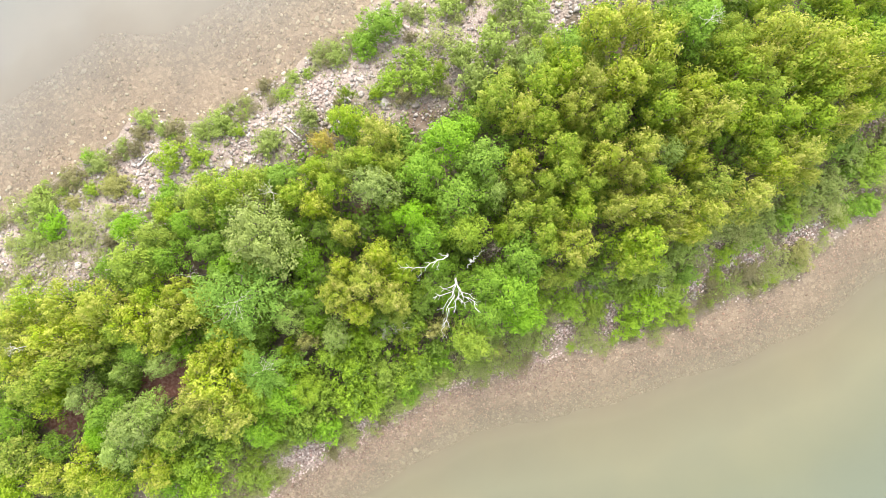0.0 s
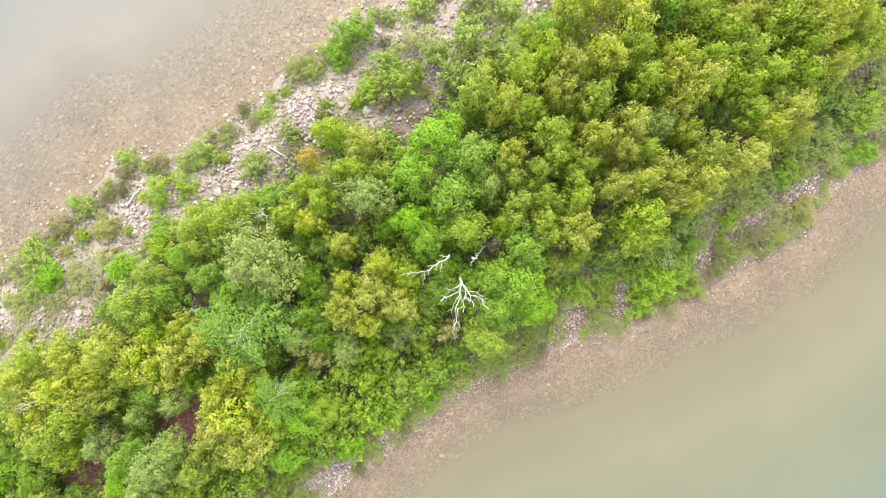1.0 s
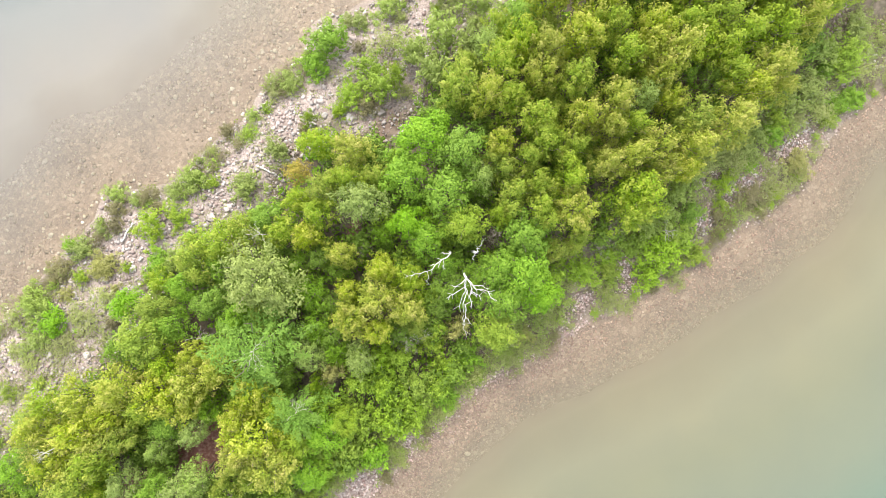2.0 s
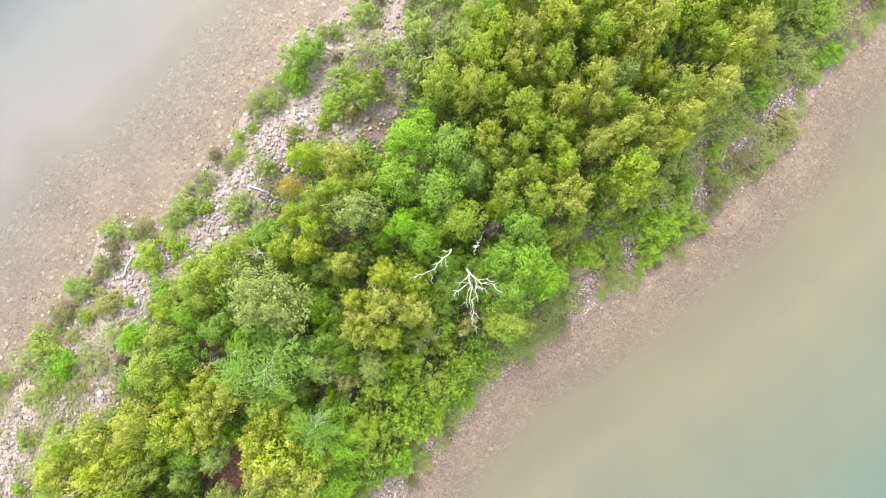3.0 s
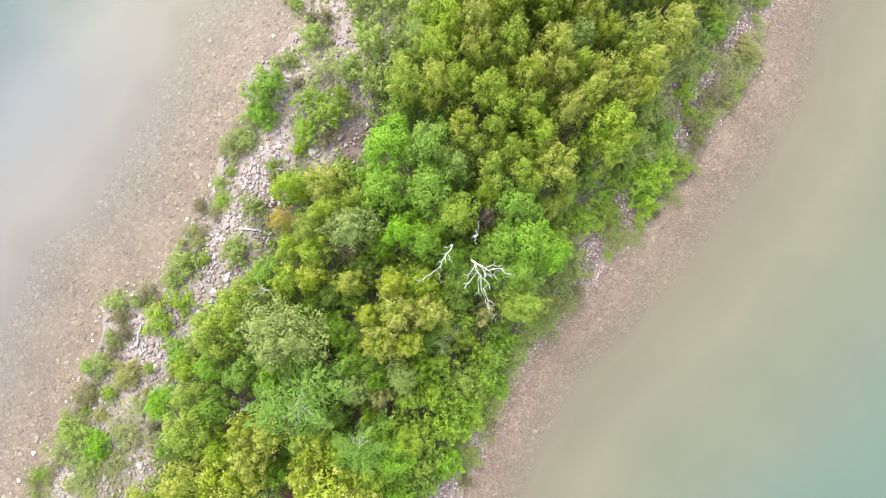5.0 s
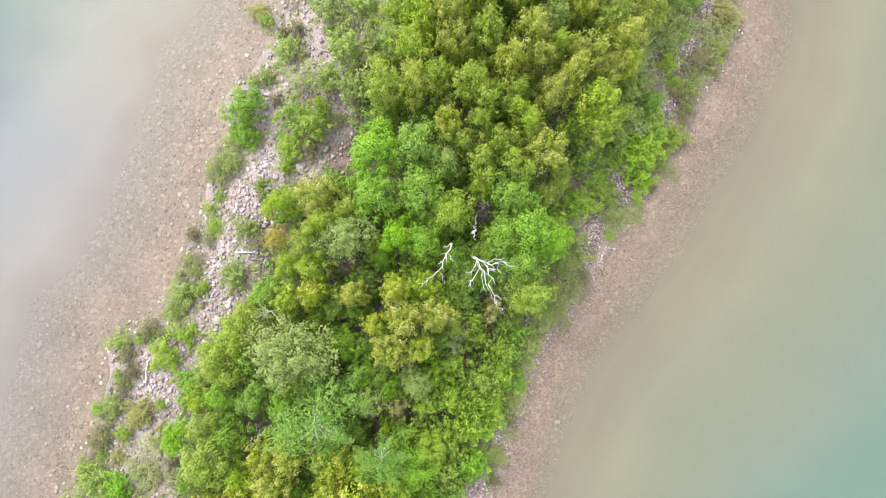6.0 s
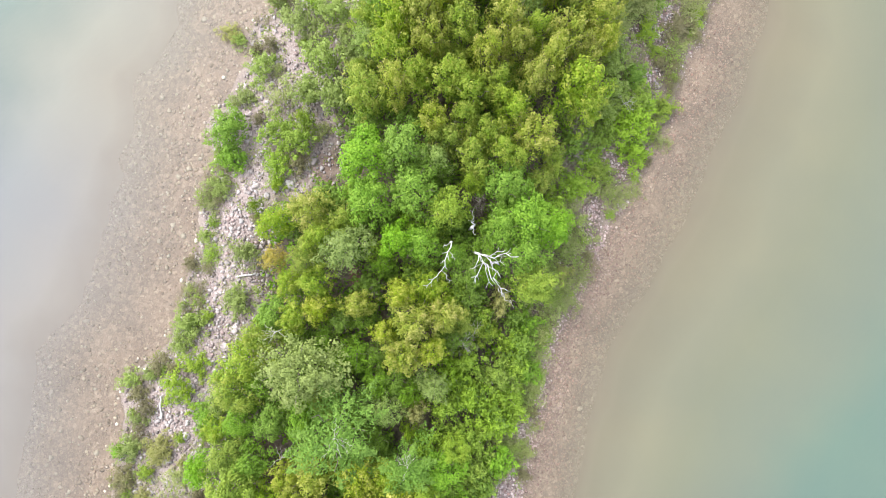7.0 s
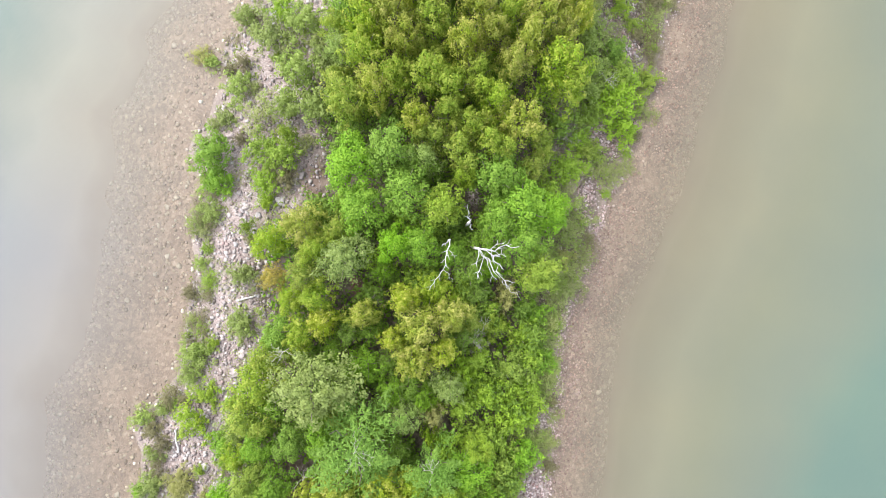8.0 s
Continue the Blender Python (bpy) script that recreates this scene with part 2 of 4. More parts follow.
def water_material():
    """Clear at the edge, clouded by silt with depth, one tint paled like reflected sky; a rippled gloss on top."""
    m, nt, out = material("silty_water")
    tc = nt.nodes.new("ShaderNodeTexCoord")
    pos = tc.outputs["Object"]
    depth = nt.nodes.new("ShaderNodeAttribute")
    depth.attribute_name = "depth"
    drift = noise_tex(nt, 0.09, 4, pos)
    md = nt.nodes.new("ShaderNodeMath")
    md.operation = "MULTIPLY_ADD"
    nt.links.new(depth.outputs["Fac"], md.inputs[0])
    md.inputs[1].default_value, md.inputs[2].default_value = 0.14, 0.0
    cloud = ramp(nt, md.outputs[0], (0.0, 0.03), (0.04, 0.22), (0.10, 0.50), (0.18, 0.76), (0.35, 0.96))
    olive = ramp(nt, md.outputs[0], (0.0, (0.28, 0.225, 0.16)), (0.2, (0.185, 0.165, 0.11)), (0.5, (0.15, 0.149, 0.099)), (0.75, (0.132, 0.146, 0.106)), (1.0, (0.10, 0.145, 0.112)))
    # left-hand tint: silt grey, with pale sky reflection put into the colour
    pale = ramp(nt, md.outputs[0], (0.0, (0.28, 0.235, 0.185)), (0.2, (0.225, 0.209, 0.190)), (0.36, (0.168, 0.169, 0.160)), (0.52, (0.105, 0.126, 0.127)), (0.75, (0.045, 0.088, 0.092)))
    side = nt.nodes.new("ShaderNodeAttribute")
    side.attribute_name = "silt"
    tint = mix(nt, side.outputs["Fac"], pale, olive)
    tint = mix(nt, 1.0, tint, ramp(nt, drift, (0.3, (0.93, 0.95, 0.97)), (0.7, (1.06, 1.04, 1.0))), "MULTIPLY")
    clear = nt.nodes.new("ShaderNodeBsdfTransparent")
    clear.inputs[0].default_value = (0.97, 0.95, 0.90, 1)
    silt = nt.nodes.new("ShaderNodeBsdfDiffuse")
    nt.links.new(tint, silt.inputs[0])
    body = nt.nodes.new("ShaderNodeMixShader")
    nt.links.new(cloud, body.inputs[0])
    nt.links.new(clear.outputs[0], body.inputs[1])
    nt.links.new(silt.outputs[0], body.inputs[2])
    gloss = nt.nodes.new("ShaderNodeBsdfGlossy")
    gloss.inputs["Roughness"].default_value = 0.36
    bump = add(nt, "ShaderNodeBump", Strength=1.0, Distance=0.028)
    mp = nt.nodes.new("ShaderNodeMapping")
    mp.inputs["Rotation"].default_value[2] = radians(30)
    mp.inputs["Scale"].default_value = (0.9, 2.0, 1)
    nt.links.new(pos, mp.inputs[0])
    nt.links.new(noise_tex(nt, 1.6, 4, mp.outputs[0]), bump.inputs["Height"])
    nt.links.new(bump.outputs[0], gloss.inputs["Normal"])
    fres = add(nt, "ShaderNodeFresnel", IOR=1.33)
    nt.links.new(bump.outputs[0], fres.inputs["Normal"])
    top = nt.nodes.new("ShaderNodeMixShader")
    nt.links.new(fres.outputs[0], top.inputs[0])
    nt.links.new(body.outputs[0], top.inputs[1])
    nt.links.new(gloss.outputs[0], top.inputs[2])
    nt.links.new(top.outputs[0], out.inputs[0])
    return m


# ---- mesh helpers ----
def mesh_from(name, verts, faces, mat, shade=False):
    me = bpy.data.meshes.new(name)
    verts, faces = np.asarray(verts, np.float32), np.asarray(faces, np.int32)
    k = faces.shape[1]
    me.vertices.add(len(verts))
    me.vertices.foreach_set("co", verts.ravel())
    me.loops.add(faces.size)
    me.loops.foreach_set("vertex_index", faces.ravel())
    me.polygons.add(len(faces))
    me.polygons.foreach_set("loop_start", np.arange(0, faces.size, k, dtype=np.int32))
    me.update(calc_edges=True)
    if shade:
        me.polygons.foreach_set("use_smooth", np.ones(len(faces), bool))
    me.materials.append(mat)
    me.validate()
    return me


def child(name, me, parent, label=""):
    ob = new(name, me)
    ob.parent = parent
    return tagged(ob, label)


def grid_coords(step):
    fine = np.arange(-50, 50.01, step)
    far = np.array([53, 57, 62, 68, 76, 88, 105, 140, 200, 320, 600, 1200, 2400])
    return np.concatenate([-far[::-1], fine, far])


def sheet(name, zfun, mat, step):
    c = grid_coords(step)
    n = len(c)
    x, y = (a.ravel() for a in np.meshgrid(c, c))
    i = (np.arange(n - 1)[:, None] * n + np.arange(n - 1)).ravel()
    me = mesh_from(name, np.column_stack([x, y, zfun(x, y)]), np.column_stack([i, i + 1, i + n + 1, i + n]), mat, True)
    return me, x, y


def tube(points, r0, r1, sides=6):
    """A tapered, slightly crooked limb along points: vertices and quads."""
    pts = np.asarray(points, float)
    vs, fs = [], []
    for i, p in enumerate(pts):
        d = pts[min(i + 1, len(pts) - 1)] - pts[max(i - 1, 0)]
        d = d / (np.linalg.norm(d) + 1e-9)
        a = np.cross(d, (0.3, 0.9, 0.2) if abs(d[2]) > 0.8 else (0, 0, 1))
        a = a / np.linalg.norm(a)
        b = np.cross(d, a)
        r = r0 + (r1 - r0) * i / (len(pts) - 1)
        for k in range(sides):
            w = 2 * math.pi * k / sides
            vs.append(p + r * (math.cos(w) * a + math.sin(w) * b))
    for i in range(len(pts) - 1):
        for k in range(sides):
            j = (k + 1) % sides
            fs.append((i * sides + k, i * sides + j, (i + 1) * sides + j, (i + 1) * sides + k))
    n = len(vs)
    vs.append(pts[-1])
    for k in range(sides):
        fs.append((n - sides + k, n - sides + (k + 1) % sides, n, n))
    return np.array(vs), fs


def tube_mesh(name, points, r0, r1, mat, sides=6):
    vs, fs = tube(points, r0, r1, sides)
    me = bpy.data.meshes.new(name)
    me.from_pydata([tuple(v) for v in vs], [], [f if f[2] != f[3] else f[:3] for f in fs])
    me.polygons.foreach_set("use_smooth", np.ones(len(me.polygons), bool))
    me.materials.append(mat)
    return me


def crooked(rng, a, b, bend, n=6):
    a, b = np.array(a, float), np.array(b, float)
    t = np.linspace(0, 1, n)[:, None]
    pts = a + (b - a) * t
    off = rng.normal(0, bend, (n, 3))
    off[0] = off[-1] = 0
    return pts + off


def leaf_cards(rng, centres, normals, length, width):
    """Small creased leaves: two triangles each, at the centres, facing along the normals."""
    n = len(centres)
    nm = normals / (np.linalg.norm(normals, axis=1, keepdims=True) + 1e-9)
    ref = rng.normal(size=(n, 3))
    a = np.cross(nm, ref)
    a /= np.linalg.norm(a, axis=1, keepdims=True) + 1e-9
    b = np.cross(nm, a)
    ln = (length * rng.uniform(0.65, 1.3, n))[:, None]
    wd = (width * rng.uniform(0.7, 1.25, n))[:, None]
    v = np.stack([centres - a * ln / 2, centres + b * wd / 2 + nm * wd * 0.2, centres + a * ln / 2, centres - b * wd / 2 + nm * wd * 0.2], 1)
    base = np.arange(n)[:, None] * 4
    f = np.concatenate([base + np.array([[0, 1, 2]]), base + np.array([[0, 2, 3]])], 1).reshape(-1, 3)
    return v.reshape(-1, 3), f


def directions(rng, n, low=-0.25):
    z = rng.uniform(low, 1, n)
    w = rng.uniform(0, 2 * math.pi, n)
    s = np.sqrt(1 - z * z)
    return np.column_stack([s * np.cos(w), s * np.sin(w), z])


def crown_leaves(style, seed, radius, top, bottom, count, leaf):
    """Leaves of a crown, and how far each takes the tip colour: shoots or round lobes on an uneven dome, gaps between
    them, sparser leaves inside.
    """
    rng = np.random.default_rng(seed)
    half = (top - bottom) / 2
    low = style.endswith("shrub") or style == "scrub"
    cs, ns, tips = [], [], []
    if low or style in ("gold", "olive", "orange", "sage", "grey"):
        n = {"sage": 150, "grey": 105, "gold": 84, "olive": 92, "orange": 80}.get(style, 64)
        d = directions(rng, n, -0.2)
        ring = np.arctan2(d[:, 1], d[:, 0])
        outline = 1 + 0.16 * np.sin(2 * ring + seed) + 0.12 * np.sin(3 * ring + 2.1 * seed) + 0.08 * np.sin(5 * ring + 0.7 * seed)
        reach = (rng.uniform(0.25, 1.2, n) if low else rng.uniform(0.3, 1.05, n) ** 0.8) * outline
        rise = rng.uniform(0.35, 1.1, n) if low else rng.uniform(0.74, 1.1, n)
        size = radius * rng.uniform(0.13, 0.27, n) * {"sage": 0.95, "grey": 1.05}.get(style, 1.2 if low else 1.22)
        tip_rate = np.clip(rng.normal(0.55, 0.35, n), 0, 1)
        for i in range(n):
            k = int(count * 0.86 * size[i] ** 2 / np.sum(size ** 2))
            c = np.array([d[i, 0] * radius * reach[i], d[i, 1] * radius * reach[i], bottom + half * 0.75 + d[i, 2] * half * 1.1 * rise[i]])
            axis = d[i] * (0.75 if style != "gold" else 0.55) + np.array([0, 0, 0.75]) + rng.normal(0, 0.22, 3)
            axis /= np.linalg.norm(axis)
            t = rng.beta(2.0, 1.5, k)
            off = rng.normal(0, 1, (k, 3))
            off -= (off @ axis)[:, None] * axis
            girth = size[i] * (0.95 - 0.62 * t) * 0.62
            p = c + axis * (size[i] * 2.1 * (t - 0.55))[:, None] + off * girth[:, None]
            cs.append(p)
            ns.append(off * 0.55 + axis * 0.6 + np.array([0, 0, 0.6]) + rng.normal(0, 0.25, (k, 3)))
            # the tip colour rises along the shoot to its end
            tips.append(t ** 1.5 * tip_rate[i])
    else:
        lobes = {"feather": 30, "dark": 60}.get(style, 92)
        d = directions(rng, lobes, -0.3)
        ring = np.arctan2(d[:, 1], d[:, 0])
        reach = rng.uniform(0.35, 1.0, lobes) * (1 + 0.13 * np.sin(2 * ring + seed) + 0.1 * np.sin(3 * ring + 2 * seed))
        mid = np.column_stack([d[:, 0] * radius * reach, d[:, 1] * radius * reach, bottom + half * 0.75 + d[:, 2] * half * 1.05 * rng.uniform(0.72, 1.12, lobes)])
        size = radius * rng.uniform(0.08, 0.22, lobes) * (2.0 if style == "feather" else 1.0)
        share = size ** 2 / np.sum(size ** 2)
        for c, s, q in zip(mid, size, share):
            k = int(count * 0.85 * q)
            if style == "feather":
                # boughs that run out and droop from the lobe, with needles on both sides
                out = np.array([c[0], c[1], 0.0])
                out /= np.linalg.norm(out) + 1e-6
                side = np.array([-out[1], out[0], 0])
                t = rng.uniform(-0.6, 1.0, k)
                spread = (1.1 - t) * rng.normal(0, 0.42, k)
                p = c + s * (1.5 * t[:, None] * out + spread[:, None] * side) + np.column_stack([np.zeros(k), np.zeros(k), -0.5 * s * t * t + rng.normal(0, 0.12, k)])
                nrm = np.array([0, 0, 1.0]) + rng.normal(0, 0.45, (k, 3))
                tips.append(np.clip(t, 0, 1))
            else:
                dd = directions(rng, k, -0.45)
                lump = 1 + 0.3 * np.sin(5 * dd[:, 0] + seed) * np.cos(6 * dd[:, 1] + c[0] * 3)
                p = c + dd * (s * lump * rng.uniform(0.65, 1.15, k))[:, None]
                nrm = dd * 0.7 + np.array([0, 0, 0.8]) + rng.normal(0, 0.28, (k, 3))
                # the tip colour rises towards the upward side of each lobe
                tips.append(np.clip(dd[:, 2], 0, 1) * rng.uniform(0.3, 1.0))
            cs.append(p)
            ns.append(nrm)
    k = int(count * 0.14)
    inner = directions(rng, k, -0.6) * (rng.uniform(0.1, 0.85, k) ** 0.6)[:, None]
    cs.append(inner * np.array([radius * 0.9, radius * 0.9, half * 0.9]) + np.array([0, 0, bottom + half * 0.8]))
    ns.append(rng.normal(size=(k, 3)) + np.array([0, 0, 0.6]))
    # leaves inside the crown get no tip colour
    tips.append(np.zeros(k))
    v, f = leaf_cards(rng, np.concatenate(cs), np.concatenate(ns), *leaf)
    return v, f, np.repeat(np.concatenate(tips), 4)


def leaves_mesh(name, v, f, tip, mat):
    """A mesh of leaves that carries how far each leaf takes the tip colour."""
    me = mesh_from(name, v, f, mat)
    me.attributes.new("tip_share", "FLOAT", "POINT").data.foreach_set("value", np.asarray(tip, np.float32))
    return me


# ---- ground and water ----
bed_mesh, gx, gy = sheet("ground", ground_z, ground_material(), 0.5)
dl, dr = edges(gx, gy)
gu, gv = to_uv(gx, gy)
inner = np.minimum(np.interp(gu, *TREES_L.T) - gv, gv - np.interp(gu, *TREES_R.T))
cover = bed_mesh.attributes.new("cover", "FLOAT_COLOR", "POINT")
on_land = smooth((dl + 0.25) / 0.5) * smooth((dr - 0.6) / 1.0) * np.where(gv > 2, 1.0, 0.0)
for x, y, r in ((-8.6, -16.8, 1.6), (-9.9, -17.6, 1.2), (-6.8, -16.1, 0.9), (-4.4, -14.1, 1.0)):
    on_land = np.maximum(on_land, smooth(1.6 - np.hypot(gx - x, gy - y) / r) * smooth((dr + 0.3) / 0.8))
brown = smooth((inner + 0.8 + 0.9 * vnoise(gx, gy, 1.6, 8)) / 1.2)
right_soil = smooth((8 - dr) / 2) * (0.75 * smooth((dr + 0.5) / 0.7) + 0.25 * smooth((dr - 0.3) / 1.5)) * (0.6 + 0.3 * smooth((vnoise(gx, gy, 2.1, 9) + 0.2) / 0.6)) * (1 - np.minimum(on_land, 1))
PATCHES = [(14.7, -4.5, 0.9), (10.7, -5.8, 0.7), (11.5, -5.3, 0.5), (6.4, -7.0, 0.5), (21.7, 2.3, 0.9), (23.9, 1.1, 0.8), (25.9, 2.1, 0.9), (27.6, 2.9, 0.8), (29.3, 3.8, 0.9), (30.1, 4.2, 0.7), (22.7, 0.3, 0.6), (24.9, 1.6, 0.7), (26.8, 2.5, 0.7), (28.4, 3.3, 0.7), (22.1, -0.6, 0.7), (21.1, -0.9, 0.6), (33.3, 12.6, 1.2), (34.2, 13.4, 0.8), (34.5, 8.3, 0.7), (20.4, -3.8, 0.3), (2.5, -8.3, 0.4), (-3.5, -13.5, 0.4), (-4.7, -14.1, 0.4), (-6.0, -15.4, 0.3), (-7.4, -16.3, 0.6), (-8.5, -16.8, 0.6), (11.0, -5.3, 0.7), (9.6, -6.0, 0.4), (14.8, -3.3, 0.8), (14.9, -4.5, 0.4), (17.3, -4.6, 0.3), (22.1, 0.3, 0.5), (22.6, 2.6, 0.4), (-4.3, -14.1, 0.7), (-8.6, -16.8, 1.0), (-9.9, -17.6, 0.6), (-6.8, -16.2, 0.5), (-13.8, -19.1, 0.5), (-20.5, -20.4, 0.6)]
CLEARINGS = [(-19.4, -11.4, 1.5), (-20.9, -12.4, 1.1), (-18.4, -10.3, 0.9), (-27.2, -15.3, 1.3), (-25.4, -14.3, 1.0), (-28.7, -16.0, 0.6), (-5.6, 2.7, 0.6), (22.3, 9.5, 0.8), (-2.0, 10.6, 0.9), (-19.7, -4.3, 1.0), (-18.6, -2.0, 0.7)]
red = 0 * gx
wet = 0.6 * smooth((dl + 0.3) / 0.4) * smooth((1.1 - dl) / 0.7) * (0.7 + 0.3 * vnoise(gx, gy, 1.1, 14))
for x, y, r in CLEARINGS:
    red = np.maximum(red, (0.15 if -5 < y < 0 else 1.0 if y < 5 else 0.3) * smooth((1.7 * r - np.hypot(gx - x, gy - y) + 0.6 * vnoise(gx, gy, 0.9, 12)) / (0.9 * r)))
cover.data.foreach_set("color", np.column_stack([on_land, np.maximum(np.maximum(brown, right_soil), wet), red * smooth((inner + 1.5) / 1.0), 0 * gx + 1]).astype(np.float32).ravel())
ground = tagged(new("ground", bed_mesh), "low gravel spit with brown leaf litter, sloping under shallow water", "ground", kind="structure")
water_mesh, wx, wy = sheet("water", lambda x, y: 0 * x, water_material(), 1.0)
water_mesh.attributes.new("depth", "FLOAT", "POINT").data.foreach_set("value", np.maximum(-ground_z(wx, wy), 0).astype(np.float32))
wu, wv = to_uv(wx, wy)
water_mesh.attributes.new("silt", "FLOAT", "POINT").data.foreach_set("value", np.maximum(smooth((5 - wv) / 10), 0.6 * smooth((wu + 10) / 16)).astype(np.float32))
tagged(new("water", water_mesh), "shallow silty lake water, clear at the edge and turquoise farther out", "water", kind="structure")


# ---- trees and shrubs ----
TREE_LABELS = {
    "gold": "young alder tree with yellow-green leaves and ochre tips",
    "olive": "leafy alder tree with dense olive-green foliage",
    "bright": "broad deciduous tree with fresh bright green leaves",
    "lime": "bushy young tree with light lime-green leaves",
    "grey": "small willow tree with dull grey-green leaves",
    "sage": "broad rounded willow with pale sage-green foliage",
    "feather": "feathery bluish-green tree with long drooping boughs",
    "dark": "shaded understorey tree with dark green leaves",
    "orange": "small tree with leaves turning orange-brown",
}
SHRUB_LABELS = {
    "shrub": ("leafy green shrub growing among the shore stones", "shrub"),
    "bright_shrub": ("dense bright green bush on the gravel shore", "bright"),
    "lime_shrub": ("small yellow-green bush between the stones", "lime"),
    "scrub": ("sparse dry grey-green scrub on the gravel", "scrub"),
    "grey_shrub": ("soft grey-green willow bush on the stony ground", "willow"),
    "dead_shrub": ("dry grey-brown dead bush with bare twigs", "deadbrush"),
    "brown_shrub": ("dry brownish bush beside the waterline stones", "brown"),
    "orange_shrub": ("low shrub with faded straw-yellow leaves", "straw"),
}
made = {}
dice = random.Random(7)
TREE_H, TREE_R = 7.0, 2.4


def make_tree(kind, seed):
    rng = np.random.default_rng(seed * 31 + 5)
    tree_ob = new("tree")
    lean = rng.normal(0, 0.25, 2)
    fork = np.array([lean[0], lean[1], TREE_H * 0.62])
    trunk = child("trunk", tube_mesh("trunk", crooked(rng, (0, 0, -0.3), fork, 0.06, 7), 0.17, 0.07, BARK, 8), tree_ob)
    for i in range(5):
        w = 2 * math.pi * (i + rng.uniform(-0.2, 0.2)) / 5
        start = np.array([0, 0, -0.3]) + (fork - np.array([0, 0, -0.3])) * rng.uniform(0.5, 0.95)
        end = np.array([math.cos(w) * TREE_R * 0.7, math.sin(w) * TREE_R * 0.7, TREE_H * rng.uniform(0.7, 0.92)])
        child("limb", tube_mesh("limb", crooked(rng, start, end, 0.08), 0.06, 0.015, BARK, 5), trunk)
    leaf = {"gold": (0.25, 0.135), "olive": (0.25, 0.14), "feather": (0.26, 0.075), "sage": (0.18, 0.11), "grey": (0.22, 0.105)}.get(kind, (0.20, 0.125))
    bottom = TREE_H * (0.22 if kind in ("gold", "olive") else 0.3)
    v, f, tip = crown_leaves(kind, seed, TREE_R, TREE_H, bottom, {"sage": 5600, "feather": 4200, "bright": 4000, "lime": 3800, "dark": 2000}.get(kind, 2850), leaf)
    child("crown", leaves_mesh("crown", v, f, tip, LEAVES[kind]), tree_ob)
    return tagged(tree_ob, TREE_LABELS[kind], "tree", "trees on the spit")


def make_shrub(kind, seed):
    rng = np.random.default_rng(seed * 17 + 3)
    bush = new("shrub")
    for i in range(4):
        w = 2 * math.pi * (i + rng.uniform(-0.3, 0.3)) / 4
        child("stem", tube_mesh("stem", crooked(rng, (0.05 * math.cos(w), 0.05 * math.sin(w), -0.15), (0.6 * math.cos(w), 0.6 * math.sin(w), 1.2), 0.05), 0.03, 0.008, TWIG, 5), bush)
    leaf = (0.20, 0.03) if kind == "dead_shrub" else (0.17, 0.07) if kind == "scrub" else (0.155, 0.08)
    v, f, tip = crown_leaves(kind, seed, 1.2, 1.8, 0.1, 900 if kind in ("scrub", "dead_shrub") else 1850, leaf)
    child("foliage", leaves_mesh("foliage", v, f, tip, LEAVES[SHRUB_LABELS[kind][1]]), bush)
    return tagged(bush, SHRUB_LABELS[kind][0], "shrub", "shrubs on the spit")


def put(maker, kind, variants, x, y, sx, sz):
    """Places a plant: the first of each kind and variant is built, the others are copies."""
    key = (kind, dice.randrange(variants))
    turn = pose(x, y, gz(x, y) - 0.02, 0, 0, dice.uniform(0, 360))
    a, b = sx * dice.uniform(0.92, 1.08), sx * dice.uniform(0.92, 1.08)
    if key not in made:
        made[key] = maker(kind, sum(map(ord, kind)) + 101 * key[1])
        made[key].matrix_basis = turn @ Matrix.Diagonal((a, b, sz, 1))
        return made[key]
    s = made[key].scale
    return copy_thing(made[key], turn @ Matrix.Diagonal((a / s[0], b / s[1], sz / s[2], 1)))


PLACED = []


def tree(kind, x, y, r, h):
    PLACED.append((x, y, r))
    return put(make_tree, kind, 4 if kind in ("gold", "olive", "bright") else 2, x, y, r / TREE_R, h / TREE_H)


def shrub(kind, x, y, r, h):
    PLACED.append((x, y, r))
    return put(make_shrub, kind, 3, x, y, r / 1.2, h / 1.8)


tree("bright", 0.9, 8.2, 2.14, 7.0)
tree("bright", 3.2, 6.8, 1.95, 7.5)
tree("bright", -1.0, 5.8, 1.94, 6.5)
tree("bright", 1.8, 4.2, 1.88, 7.0)
tree("grey", 4.2, 4.8, 1.28, 6.5)
tree("gold", -4.5, 8.3, 1.61, 5.5)
tree("olive", -6.7, 9.3, 1.31, 5.0)
tree("olive", -5.1, 6.4, 1.30, 5.5)
tree("orange", -8.6, 7.5, 0.98, 4.5)
tree("grey", -4.3, 4.3, 1.73, 6.5)
tree("olive", -6.9, 6.0, 1.23, 5.5)
tree("olive", -7.5, 4.2, 1.46, 5.5)
tree("olive", -9.0, 5.5, 1.09, 4.5)
tree("gold", -8.6, 2.8, 1.15, 5.5)
tree("gold", -6.4, 1.1, 1.19, 5.5)
tree("bright", -1.4, 2.6, 1.44, 6.0)
tree("bright", -0.2, 1.2, 1.48, 6.0)
tree("lime", 2.5, 1.8, 1.65, 6.5)
tree("bright", 6.6, 0.4, 1.81, 6.5)
tree("bright", 6.1, -2.3, 2.07, 6.5)
tree("bright", 4.6, -1.6, 1.66, 6.0)
tree("bright", 7.2, -4.0, 1.50, 5.5)
tree("lime", 3.8, -6.2, 1.68, 5.5)
tree("bright", 4.4, -4.0, 1.57, 6.0)
tree("olive", 8.6, -1.1, 1.16, 5.0)
tree("gold", -4.3, -2.4, 1.56, 7.0)
tree("gold", -3.7, -0.4, 1.21, 6.0)
